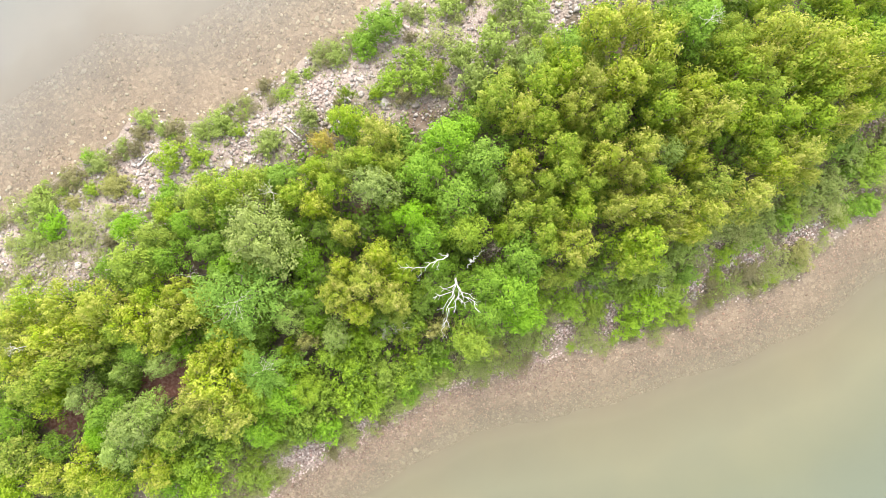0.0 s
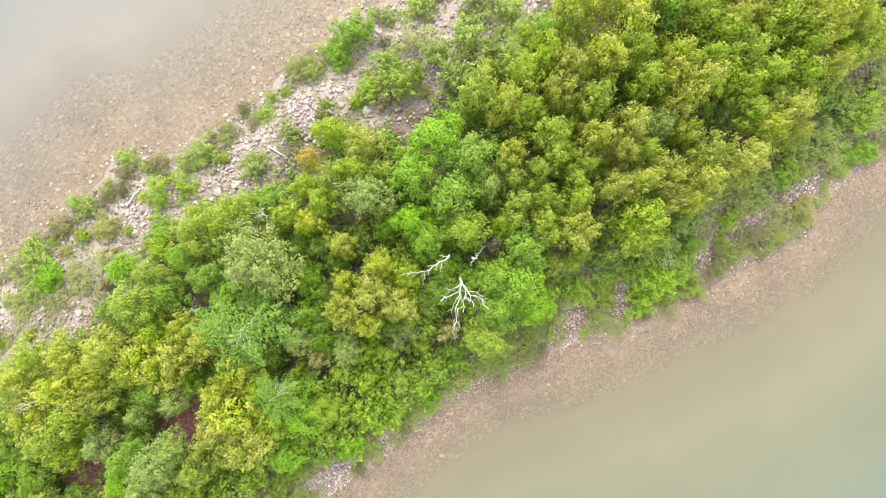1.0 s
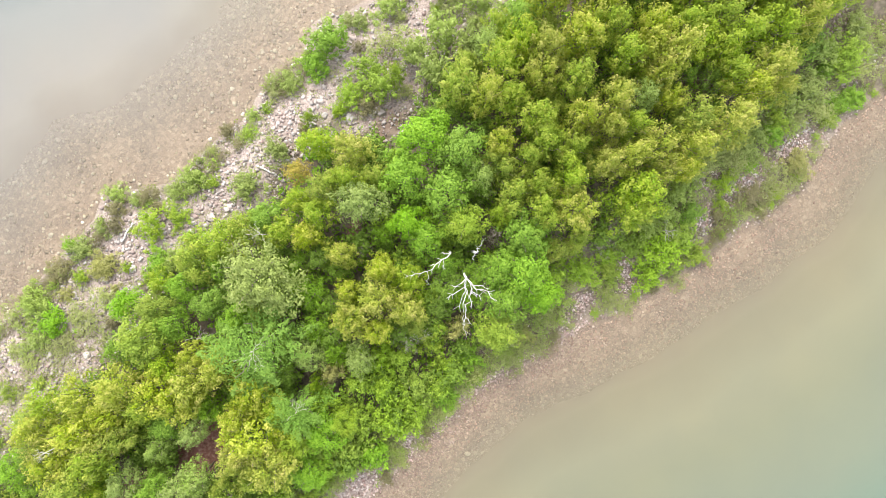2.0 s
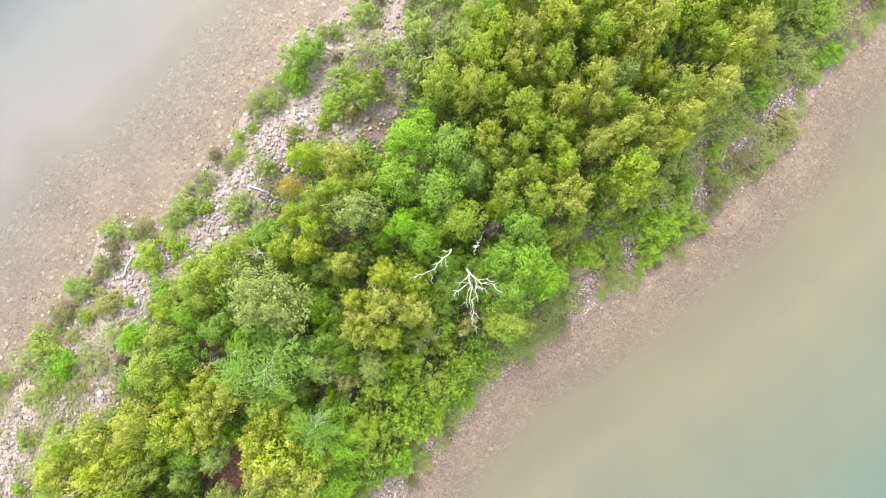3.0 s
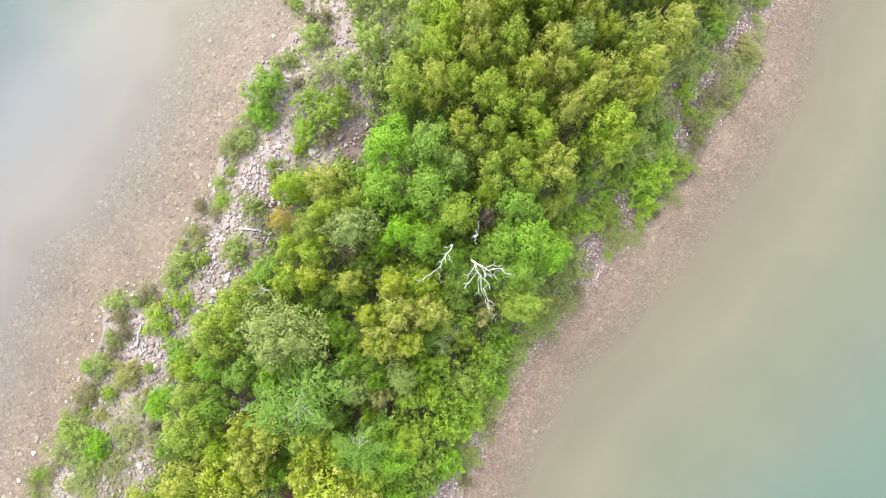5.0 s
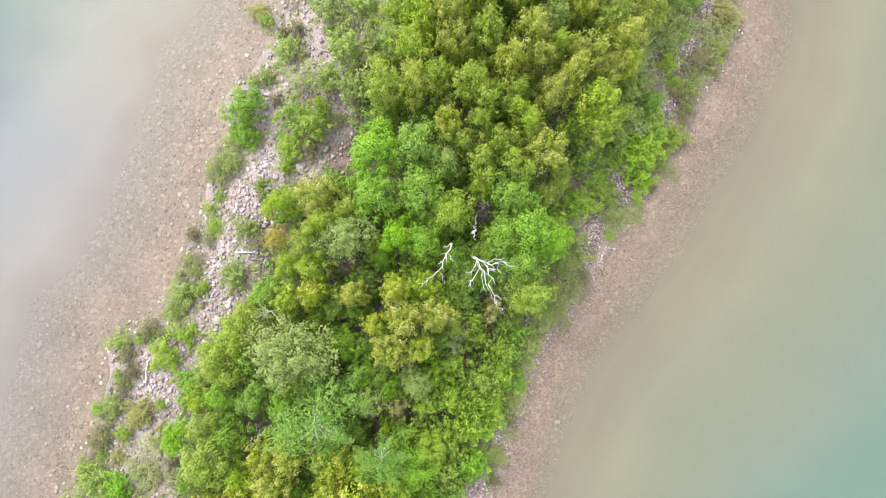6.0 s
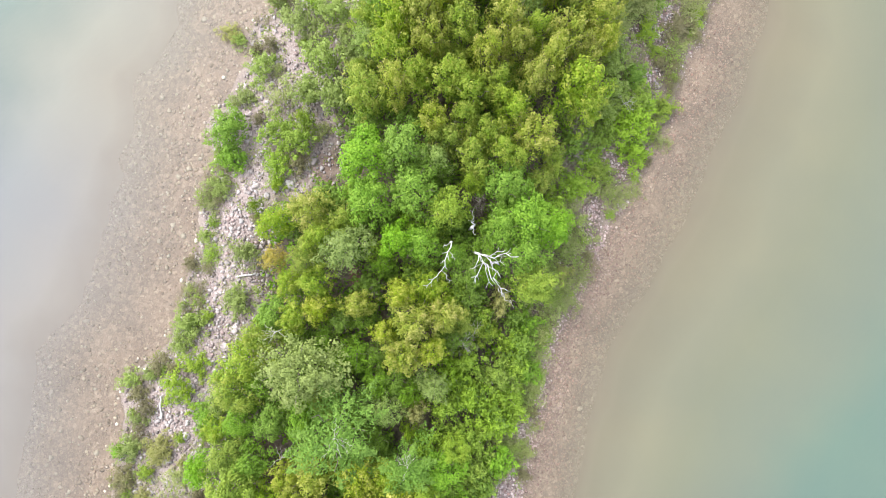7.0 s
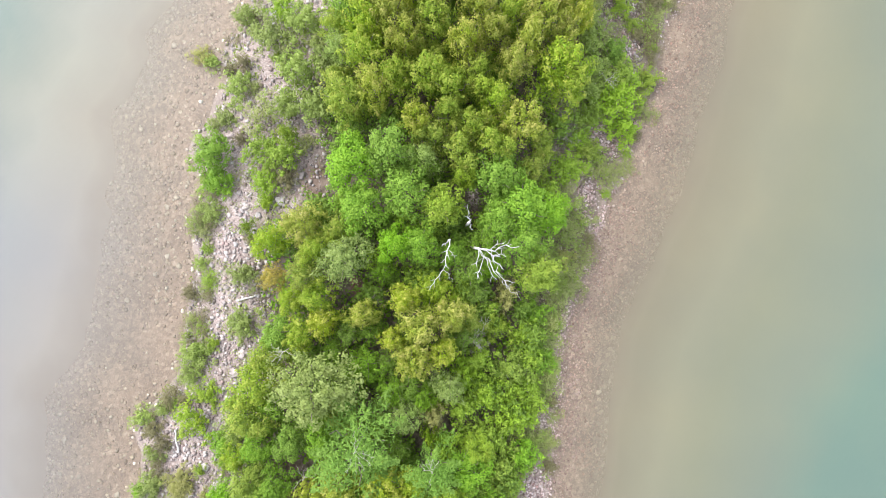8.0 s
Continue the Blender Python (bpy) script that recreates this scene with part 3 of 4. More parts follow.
tree("gold", -4.7, -4.7, 1.05, 6.5)
tree("gold", -6.4, -3.6, 1.44, 6.0)
tree("gold", -2.4, -3.4, 1.29, 6.0)
tree("gold", -6.3, -1.5, 1.00, 5.5)
tree("dark", -8.9, -1.3, 1.56, 4.5)
tree("dark", -8.1, 1.0, 1.09, 4.5)
tree("olive", -14.7, 3.5, 1.82, 6.0)
tree("olive", -17.0, 2.5, 1.61, 5.5)
tree("olive", -13.0, 3.9, 1.23, 5.5)
tree("sage", -11.9, 0.4, 2.55, 8.0)
tree("olive", -10.3, 3.4, 1.31, 5.2)
tree("feather", -12.8, -4.4, 2.79, 7.5)
tree("feather", -11.0, -9.3, 2.01, 6.0)
tree("lime", -19.9, -0.5, 1.53, 5.5)
tree("bright", -19.2, -1.9, 1.51, 5.2)
tree("olive", -19.8, 1.2, 1.10, 4.0)
tree("gold", -16.0, -5.3, 1.43, 6.5)
tree("gold", -13.9, -7.6, 1.44, 6.0)
tree("gold", -17.7, -4.3, 1.14, 6.0)
tree("dark", -9.1, -3.8, 1.33, 4.5)
tree("dark", -11.2, -4.1, 1.02, 4.2)
tree("grey", -6.3, -6.5, 1.25, 4.6)
tree("grey", -9.9, -5.5, 1.32, 4.8)
tree("dark", 1.8, -3.5, 1.19, 3.8)
tree("bright", 0.7, -0.8, 1.17, 4.5)
tree("olive", -2.0, -4.7, 1.11, 3.8)
tree("gold", 5.5, 10.2, 1.23, 8.5)
tree("olive", 3.8, 11.4, 1.56, 7.0)
tree("gold", 5.9, 6.9, 1.25, 7.5)
tree("olive", 7.1, 9.8, 1.41, 7.0)
tree("olive", 8.6, 8.0, 1.46, 8.0)
tree("olive", 9.0, 6.4, 1.55, 7.5)
tree("gold", 11.5, 7.7, 1.30, 8.5)
tree("gold", 9.4, 10.9, 1.39, 8.0)
tree("gold", 14.2, 4.5, 1.37, 8.5)
tree("gold", 12.6, 4.2, 1.31, 8.0)
tree("olive", 14.8, 2.0, 1.84, 7.5)
tree("gold", 16.5, 3.0, 1.19, 7.0)
tree("olive", 14.3, 0.5, 1.28, 6.5)
tree("gold", 10.1, 1.6, 1.60, 8.0)
tree("olive", 10.2, 3.6, 1.40, 7.5)
tree("olive", 7.9, 2.1, 1.49, 7.0)
tree("olive", 6.3, 3.5, 1.58, 6.5)
tree("olive", 5.9, 5.2, 1.28, 6.5)
tree("olive", 7.5, 5.5, 1.26, 7.0)
tree("dark", 4.2, 4.3, 1.23, 5.2)
tree("olive", 8.1, 3.6, 1.34, 7.0)
tree("gold", 13.3, 6.6, 1.31, 8.0)
tree("olive", 10.9, 5.8, 1.34, 7.0)
tree("olive", 11.6, 10.2, 1.46, 8.0)
tree("gold", 13.9, 8.3, 1.44, 8.5)
tree("gold", 16.3, 4.9, 1.53, 8.0)
tree("olive", 15.0, 6.5, 1.33, 7.5)
tree("olive", 6.9, 12.5, 1.71, 7.0)
tree("gold", 10.1, 12.8, 1.47, 7.5)
tree("olive", 8.6, 13.8, 1.58, 6.5)
tree("grey", 6.1, 14.1, 1.23, 5.5)
tree("olive", 4.7, 13.0, 1.16, 5.0)
tree("gold", 18.4, 3.1, 1.05, 6.5)
tree("dark", 12.0, 4.4, 0.93, 5.0)
tree("bright", 8.9, 15.5, 1.67, 5.5)
tree("olive", 7.5, 15.5, 1.31, 5.0)
tree("lime", 5.2, 2.1, 1.07, 5.4)
tree("dark", -8.2, -5.8, 1.19, 3.6)
tree("dark", -11.9, -6.9, 1.27, 3.6)
tree("dark", -7.9, -2.4, 1.11, 3.8)
tree("dark", -7.1, 0.0, 0.95, 3.6)
tree("dark", -9.8, 1.0, 1.03, 3.8)
tree("dark", -0.3, -3.9, 1.12, 3.2)
tree("dark", -3.3, 2.0, 0.95, 4.0)
tree("olive", 10.5, -0.3, 1.16, 5.0)
tree("gold", 10.6, 16.8, 1.88, 7.5)
tree("gold", 12.7, 17.3, 1.57, 7.5)
tree("gold", 14.4, 15.5, 1.94, 8.0)
tree("olive", 15.6, 17.4, 1.50, 7.0)
tree("bright", 17.2, 17.5, 2.00, 7.0)
tree("gold", 12.5, 13.1, 1.86, 8.0)
tree("olive", 14.5, 13.6, 1.40, 8.0)
tree("gold", 17.4, 12.9, 1.54, 8.5)
tree("dark", 18.8, 16.4, 1.39, 5.0)
tree("olive", 19.8, 16.5, 1.58, 7.0)
tree("olive", 20.7, 14.7, 1.82, 7.0)
tree("olive", 19.9, 12.9, 1.66, 7.0)
tree("olive", 22.6, 13.2, 1.58, 7.0)
tree("gold", 21.3, 15.4, 1.17, 7.5)
tree("gold", 22.7, 17.4, 1.80, 7.5)
tree("gold", 25.3, 16.6, 1.94, 8.0)
tree("olive", 25.0, 15.2, 1.82, 7.0)
tree("gold", 27.0, 15.7, 1.77, 8.5)
tree("gold", 27.7, 14.4, 1.40, 8.0)
tree("olive", 26.6, 13.6, 1.58, 7.0)
tree("olive", 23.8, 11.8, 1.82, 7.0)
tree("olive", 26.5, 11.8, 1.68, 6.5)
tree("gold", 28.4, 12.0, 1.36, 6.5)
tree("olive", 31.2, 13.9, 1.76, 6.5)
tree("olive", 30.2, 16.8, 1.96, 7.5)
tree("gold", 29.9, 15.3, 1.34, 7.0)
tree("gold", 18.6, 11.0, 1.61, 8.5)
tree("gold", 17.2, 11.5, 1.55, 8.0)
tree("olive", 15.3, 11.3, 1.71, 8.0)
tree("gold", 17.4, 9.8, 1.25, 7.5)
tree("grey", 16.0, 8.5, 1.52, 6.5)
tree("gold", 17.8, 8.1, 1.19, 7.0)
tree("dark", 20.1, 9.9, 1.16, 4.5)
tree("dark", 21.7, 9.4, 1.16, 4.5)
tree("olive", 22.9, 9.1, 1.60, 6.5)
tree("gold", 25.2, 9.1, 1.66, 7.0)
tree("gold", 23.8, 8.1, 1.44, 6.5)
tree("gold", 22.0, 5.8, 1.82, 7.0)
tree("olive", 19.4, 6.5, 1.60, 6.5)
tree("gold", 19.2, 4.6, 1.66, 7.0)
tree("olive", 20.9, 11.7, 1.60, 6.5)
tree("olive", 22.5, 10.6, 1.45, 6.0)
tree("gold", 26.0, 7.7, 1.13, 6.0)
tree("olive", 29.8, 12.9, 1.22, 5.5)
tree("lime", -20.8, -2.3, 2.01, 6.5)
tree("bright", -22.1, -0.1, 1.33, 5.0)
tree("gold", -26.0, -6.0, 1.70, 6.0)
tree("gold", -22.9, -5.7, 1.77, 6.5)
tree("gold", -26.3, -8.4, 1.69, 6.5)
tree("gold", -24.2, -7.5, 1.46, 6.0)
tree("gold", -20.4, -6.3, 1.77, 6.5)
tree("gold", -18.0, -6.1, 1.61, 6.5)
tree("gold", -19.3, -7.5, 1.54, 6.0)
tree("olive", -21.9, -7.4, 1.38, 5.8)
tree("olive", -28.9, -6.1, 1.40, 5.0)
tree("gold", -29.5, -7.6, 1.46, 6.0)
tree("gold", -28.8, -10.3, 1.78, 6.0)
tree("olive", -25.7, -10.4, 1.77, 6.5)
tree("olive", -27.6, -11.9, 1.70, 6.0)
tree("gold", -25.2, -9.2, 1.46, 6.0)
tree("olive", -23.9, -9.2, 1.47, 5.5)
tree("grey", -21.4, -10.4, 0.99, 5.0)
tree("grey", -18.6, -9.6, 1.15, 5.5)
tree("grey", -24.2, -12.5, 1.57, 5.0)
tree("olive", -26.6, -13.2, 1.16, 5.0)
tree("grey", -20.0, -14.0, 2.03, 6.0)
tree("grey", -21.1, -15.9, 1.72, 5.5)
tree("grey", -19.1, -13.0, 1.40, 5.0)
tree("olive", -17.4, -14.6, 1.40, 5.0)
tree("gold", -14.4, -10.6, 2.09, 6.5)
tree("gold", -15.4, -9.1, 1.38, 6.0)
tree("gold", -13.5, -12.8, 1.93, 6.5)
tree("gold", -15.9, -11.8, 1.30, 6.0)
tree("lime", -11.8, -11.5, 1.49, 5.0)
tree("olive", -12.9, -8.9, 1.40, 5.0)
tree("dark", -29.0, -14.7, 1.73, 5.0)
tree("olive", -28.5, -17.0, 1.72, 5.5)
tree("dark", -26.2, -16.5, 1.42, 4.5)
tree("gold", -26.2, -18.6, 1.57, 5.0)
tree("gold", -23.7, -17.9, 1.73, 5.0)
tree("gold", -19.1, -17.7, 1.58, 4.5)
tree("olive", -28.6, -19.6, 1.57, 5.0)
tree("olive", -22.0, -19.2, 1.42, 4.5)
tree("olive", -19.8, -4.7, 1.39, 5.5)
tree("gold", -28.8, -8.7, 1.38, 6.0)
tree("bright", -9.9, -11.4, 1.72, 4.6)
tree("dark", -8.3, -4.6, 1.35, 3.8)
tree("dark", -3.0, -5.3, 1.18, 3.6)
tree("dark", -15.5, -7.8, 1.10, 3.8)
tree("lime", -8.4, -10.9, 1.26, 4.2)
shrub("bright_shrub", -5.2, 17.4, 1.68, 2.6)
shrub("bright_shrub", -6.7, 15.9, 1.24, 1.8)
shrub("grey_shrub", -8.9, 15.0, 1.08, 1.2)
shrub("grey_shrub", -10.0, 15.3, 0.63, 0.8)
shrub("scrub", -10.2, 14.5, 0.75, 0.8)
shrub("grey_shrub", -12.2, 13.1, 0.63, 0.7)
shrub("brown_shrub", -14.5, 12.3, 0.63, 0.7)
shrub("scrub", -15.8, 10.8, 0.63, 0.6)
shrub("grey_shrub", -17.5, 8.8, 1.20, 1.6)
shrub("grey_shrub", -19.0, 8.0, 0.83, 1.2)
shrub("lime_shrub", -19.0, 6.3, 1.05, 1.0)
shrub("lime_shrub", -21.0, 5.4, 1.33, 1.6)
shrub("brown_shrub", -21.4, 8.0, 0.84, 1.0)
shrub("grey_shrub", -22.2, 7.9, 0.63, 1.0)
shrub("grey_shrub", -23.7, 8.7, 0.88, 1.0)
shrub("brown_shrub", -23.9, 7.4, 0.84, 0.8)
shrub("grey_shrub", -25.2, 6.2, 0.75, 0.9)
shrub("brown_shrub", -24.1, 6.1, 0.67, 0.8)
shrub("bright_shrub", -20.7, 2.7, 1.24, 1.6)
shrub("orange_shrub", -24.8, 3.2, 0.92, 1.0)
shrub("lime_shrub", -23.5, 2.8, 0.50, 0.7)
shrub("grey_shrub", -26.9, 4.8, 1.04, 1.4)
shrub("lime_shrub", -16.0, 8.3, 0.55, 0.7)
shrub("grey_shrub", -13.3, 7.4, 1.24, 1.6)
shrub("dead_shrub", -11.9, 5.9, 0.71, 1.2)
shrub("grey_shrub", -10.5, 9.7, 1.07, 2.0)
shrub("scrub", -13.3, 11.5, 0.50, 0.5)
shrub("orange_shrub", -0.4, 23.6, 0.84, 0.9)
shrub("grey_shrub", -0.3, 22.7, 0.67, 0.9)
shrub("grey_shrub", -0.3, 19.6, 1.24, 1.6)
shrub("brown_shrub", 0.2, 21.1, 0.67, 1.0)
shrub("brown_shrub", 1.3, 20.5, 0.67, 0.9)
shrub("grey_shrub", -2.8, 18.9, 0.92, 1.2)
shrub("scrub", -3.7, 19.2, 0.67, 1.0)
shrub("scrub", -0.9, 16.5, 1.49, 1.8)
shrub("shrub", -2.6, 14.9, 1.40, 2.0)
shrub("shrub", -1.7, 13.2, 1.31, 2.4)
shrub("lime_shrub", -0.5, 14.0, 0.82, 2.6)
shrub("shrub", -4.3, 13.1, 1.16, 1.4)
shrub("brown_shrub", -3.0, 12.1, 0.84, 1.0)
shrub("scrub", -0.1, 12.7, 0.83, 1.2)
shrub("grey_shrub", 3.4, 16.1, 1.78, 3.6)
shrub("grey_shrub", 2.3, 13.2, 1.69, 3.8)
shrub("grey_shrub", 1.1, 15.5, 1.39, 2.6)
shrub("grey_shrub", 4.1, 20.0, 1.56, 2.2)
shrub("grey_shrub", 4.1, 22.7, 1.12, 1.8)
shrub("grey_shrub", 6.6, 18.4, 1.56, 2.4)
shrub("scrub", 3.9, 18.3, 1.00, 1.5)
shrub("lime_shrub", 3.4, 18.8, 0.46, 1.0)
shrub("grey_shrub", 5.3, 15.2, 1.30, 3.2)
shrub("scrub", 6.0, 17.1, 1.08, 1.6)
shrub("shrub", 6.2, 20.7, 1.16, 1.8)
shrub("lime_shrub", -7.6, 11.6, 0.61, 3.2)
shrub("lime_shrub", 13.2, -3.5, 1.08, 1.2)
shrub("orange_shrub", 6.1, -7.2, 0.71, 0.9)
shrub("scrub", 6.9, -8.5, 0.84, 0.9)
shrub("scrub", 3.3, -8.8, 0.67, 0.7)
shrub("brown_shrub", -6.4, -16.6, 0.63, 0.8)
shrub("scrub", -3.5, -14.6, 0.59, 0.7)
shrub("brown_shrub", -2.7, -13.7, 0.50, 0.6)
shrub("scrub", -4.9, -15.8, 0.50, 0.6)
shrub("bright_shrub", 1.3, -8.2, 1.04, 1.6)
shrub("shrub", -0.3, -8.5, 1.23, 2.4)
shrub("lime_shrub", -1.1, -6.7, 1.15, 2.6)
shrub("bright_shrub", -0.8, -10.8, 1.20, 1.8)
shrub("shrub", -2.7, -9.2, 1.47, 3.0)
shrub("shrub", -3.5, -7.1, 1.30, 3.2)
shrub("shrub", -3.3, -11.3, 1.40, 2.4)
shrub("shrub", -5.3, -9.3, 1.50, 3.2)
shrub("shrub", -5.4, -11.8, 1.43, 2.8)
shrub("shrub", -7.3, -11.5, 1.43, 3.0)
shrub("shrub", -3.9, -12.5, 0.91, 1.6)
shrub("bright_shrub", -7.1, -14.2, 1.44, 2.4)
shrub("shrub", -8.7, -13.3, 1.43, 3.0)
shrub("shrub", -8.4, -11.1, 1.46, 3.4)
shrub("shrub", -11.0, -12.5, 1.46, 3.4)
shrub("shrub", -9.1, -15.0, 0.99, 2.0)
shrub("orange_shrub", -8.6, -7.3, 0.88, 4.4)
shrub("lime_shrub", -9.8, -7.9, 0.68, 4.0)
shrub("shrub", -5.2, -7.0, 1.30, 3.2)
shrub("shrub", -7.1, -8.4, 1.22, 3.4)
shrub("shrub", -9.8, -9.4, 1.29, 3.6)
shrub("orange_shrub", 0.9, -5.6, 1.02, 3.2)
shrub("dead_shrub", -5.1, 1.2, 0.86, 2.6)
shrub("dead_shrub", 4.5, 0.5, 0.71, 5.6)
shrub("dead_shrub", -2.8, -6.0, 0.90, 3.0)
shrub("shrub", 10.9, -3.0, 1.33, 1.6)
shrub("shrub", 13.1, -2.2, 1.08, 1.2)
shrub("scrub", 7.8, -5.1, 0.92, 1.1)
shrub("scrub", 12.9, -5.2, 1.00, 0.9)
shrub("scrub", 13.0, -6.2, 0.84, 0.8)
shrub("grey_shrub", -31.0, 0.9, 1.41, 1.8)
shrub("bright_shrub", -29.6, -0.4, 1.33, 1.4)
shrub("scrub", -32.9, 0.4, 1.41, 1.6)
shrub("grey_shrub", -31.2, -1.6, 1.11, 1.0)
shrub("scrub", -33.0, -2.1, 0.98, 0.8)
shrub("lime_shrub", -31.5, -5.0, 0.54, 0.6)
shrub("brown_shrub", -28.8, 3.4, 1.11, 1.0)
shrub("bright_shrub", -27.8, 5.2, 0.80, 1.1)
shrub("lime_shrub", -27.2, 2.7, 0.71, 0.8)
shrub("orange_shrub", -25.7, 3.3, 0.89, 1.0)
shrub("scrub", -26.6, -1.1, 1.51, 0.9)
shrub("scrub", -29.2, -2.4, 1.25, 0.8)
shrub("scrub", -25.5, 0.7, 1.07, 0.8)
shrub("lime_shrub", -21.9, 1.7, 0.62, 0.9)
shrub("grey_shrub", -19.7, 2.7, 1.06, 1.6)
shrub("orange_shrub", -28.7, 1.5, 0.62, 0.7)
shrub("scrub", -32.1, -3.1, 0.98, 0.6)
shrub("scrub", -32.1, -7.1, 1.60, 1.0)
shrub("grey_shrub", -32.8, -7.8, 1.15, 1.2)
shrub("scrub", -27.9, -0.3, 0.98, 0.7)
shrub("brown_shrub", -31.6, 1.9, 0.80, 0.8)
shrub("scrub", -23.7, 0.1, 0.89, 1.2)
shrub("shrub", -16.8, -17.6, 1.65, 3.0)
shrub("shrub", -15.9, -19.5, 1.48, 2.6)
shrub("bright_shrub", -17.9, -19.3, 1.39, 2.6)
shrub("scrub", -14.3, -16.7, 1.06, 1.2)
shrub("lime_shrub", -12.2, -16.9, 0.80, 1.0)
shrub("shrub", -13.0, -18.6, 1.15, 1.6)
shrub("shrub", -11.4, -18.7, 0.80, 1.0)
shrub("scrub", -19.7, -20.4, 1.16, 1.0)
shrub("shrub", -14.1, -15.3, 1.31, 2.4)
shrub("shrub", -11.2, -15.7, 1.06, 1.4)
shrub("lime_shrub", 20.2, -3.3, 0.92, 1.2)
shrub("shrub", 17.3, -2.6, 1.66, 2.0)
shrub("shrub", 19.0, -1.7, 1.49, 1.8)
shrub("shrub", 16.3, -4.4, 1.14, 1.4)
shrub("bright_shrub", 20.0, -0.1, 1.15, 1.1)
shrub("grey_shrub", 19.1, 1.7, 1.31, 1.6)
shrub("grey_shrub", 17.8, 0.1, 1.23, 1.5)
shrub("scrub", 21.6, 3.5, 1.32, 1.2)
shrub("lime_shrub", 23.3, 1.9, 0.97, 0.8)
shrub("bright_shrub", 25.3, 3.1, 0.75, 0.7)
shrub("lime_shrub", 22.7, 0.3, 0.67, 0.6)
shrub("scrub", 27.2, 2.5, 1.06, 0.9)
shrub("orange_shrub", 29.3, 2.5, 1.15, 1.0)
shrub("scrub", 26.7, 0.8, 1.15, 0.9)
shrub("lime_shrub", 27.2, 0.4, 0.62, 0.7)
shrub("brown_shrub", 25.1, 0.5, 1.15, 0.8)
shrub("brown_shrub", 23.4, -1.2, 0.71, 0.6)
shrub("grey_shrub", 24.8, 4.1, 1.32, 1.4)
shrub("grey_shrub", 25.7, 5.2, 1.32, 1.5)
shrub("bright_shrub", 27.2, 5.0, 0.97, 1.4)
shrub("lime_shrub", 27.8, 6.1, 1.01, 1.4)
shrub("scrub", 29.4, 5.9, 0.88, 1.0)
shrub("grey_shrub", 30.3, 7.7, 1.49, 1.8)
shrub("grey_shrub", 31.6, 10.7, 1.49, 1.8)
shrub("shrub", 33.7, 9.9, 1.57, 2.0)
shrub("bright_shrub", 33.3, 6.6, 1.06, 1.0)
shrub("bright_shrub", 34.6, 6.9, 1.06, 1.0)
shrub("lime_shrub", 32.1, 5.3, 0.66, 0.7)
shrub("dead_shrub", 12.6, -1.0, 1.41, 1.3)
shrub("dead_shrub", 13.7, -0.3, 0.97, 1.2)
shrub("shrub", 15.3, -1.8, 1.31, 1.6)
shrub("brown_shrub", 16.6, -5.4, 0.44, 0.6)
shrub("scrub", 14.2, -6.3, 0.89, 0.6)
shrub("scrub", 4.9, -9.2, 1.06, 0.6)
shrub("scrub", 23.6, 3.9, 1.15, 1.0)
shrub("grey_shrub", 20.5, 2.9, 1.14, 1.3)
shrub("scrub", 18.6, -4.9, 0.89, 0.6)
shrub("scrub", 28.6, 1.1, 0.97, 0.7)
shrub("brown_shrub", 22.5, -0.4, 0.71, 0.6)
shrub("grey_shrub", 16.5, -0.5, 1.14, 1.5)
shrub("grey_shrub", 22.6, 4.5, 1.14, 1.3)
shrub("grey_shrub", 28.6, 7.2, 1.23, 1.6)
shrub("grey_shrub", 34.7, 12.2, 1.31, 1.6)
shrub("scrub", 34.6, 8.9, 1.06, 1.0)

# the wood goes on past both ends of the walk
for i in range(16):
    u = dice.uniform(38, 60) if i % 2 else dice.uniform(-60, -38)
    v = dice.uniform(-4, 11) if u > 0 else dice.uniform(-7, 6)
    if abs(u) > 54:
        v = 3 + (v - 3) * 0.5
    tree(dice.choice(("gold", "olive", "bright", "olive")), *to_xy(u, v), dice.uniform(1.9, 2.6), dice.uniform(5.5, 7.5))


# ---- undergrowth that fills the wood between the named trees ----
# younger trees close the canopy where no named one stands
for i in range(900):
    u = dice.uniform(-44, 46)
    x, y = to_xy(u, dice.uniform(np.interp(u, *TREES_R.T) + 1.2, np.interp(u, *TREES_L.T) - 2.0))
    if all(math.hypot(x - a, y - b) > 0.55 * c + 0.85 for a, b, c in PLACED) and all(math.hypot(x - a, y - b) > c + 0.5 for a, b, c in CLEARINGS):
        # the dark-leaved kind among them deepens the gaps' shade by colour
        tree(dice.choice(("olive", "bright", "dark", "dark") if u < 8 else ("olive", "dark", "olive")), x, y, dice.uniform(1.2, 1.6), dice.uniform(3.6, 5.0))


def thicket(name, kinds, spots, mat, label, count=700):
    """Low bushes grown into one another, in one mesh."""
    vs, fs, tip_share, at = [], [], [], 0
    shapes = [crown_leaves("shrub", 300 + k, 1.2, 1.8, 0.1, count, kinds) for k in range(5)]
    for i, (x, y, r, h) in enumerate(spots):
        v, f, tip = shapes[i % 5]
        w = i * 2.4
        p = np.column_stack([v[:, 0] * math.cos(w) - v[:, 1] * math.sin(w), v[:, 0] * math.sin(w) + v[:, 1] * math.cos(w), v[:, 2]]) * np.array([r / 1.2, r / 1.2, h / 1.8])
        vs.append(p + np.array([x, y, gz(x, y)]))
        fs.append(f + at)
        tip_share.append(tip)
        at += len(v)
    return tagged(new(name, leaves_mesh(name, np.concatenate(vs), np.concatenate(fs), np.concatenate(tip_share), mat)), label, "bushes", kind="stuff")


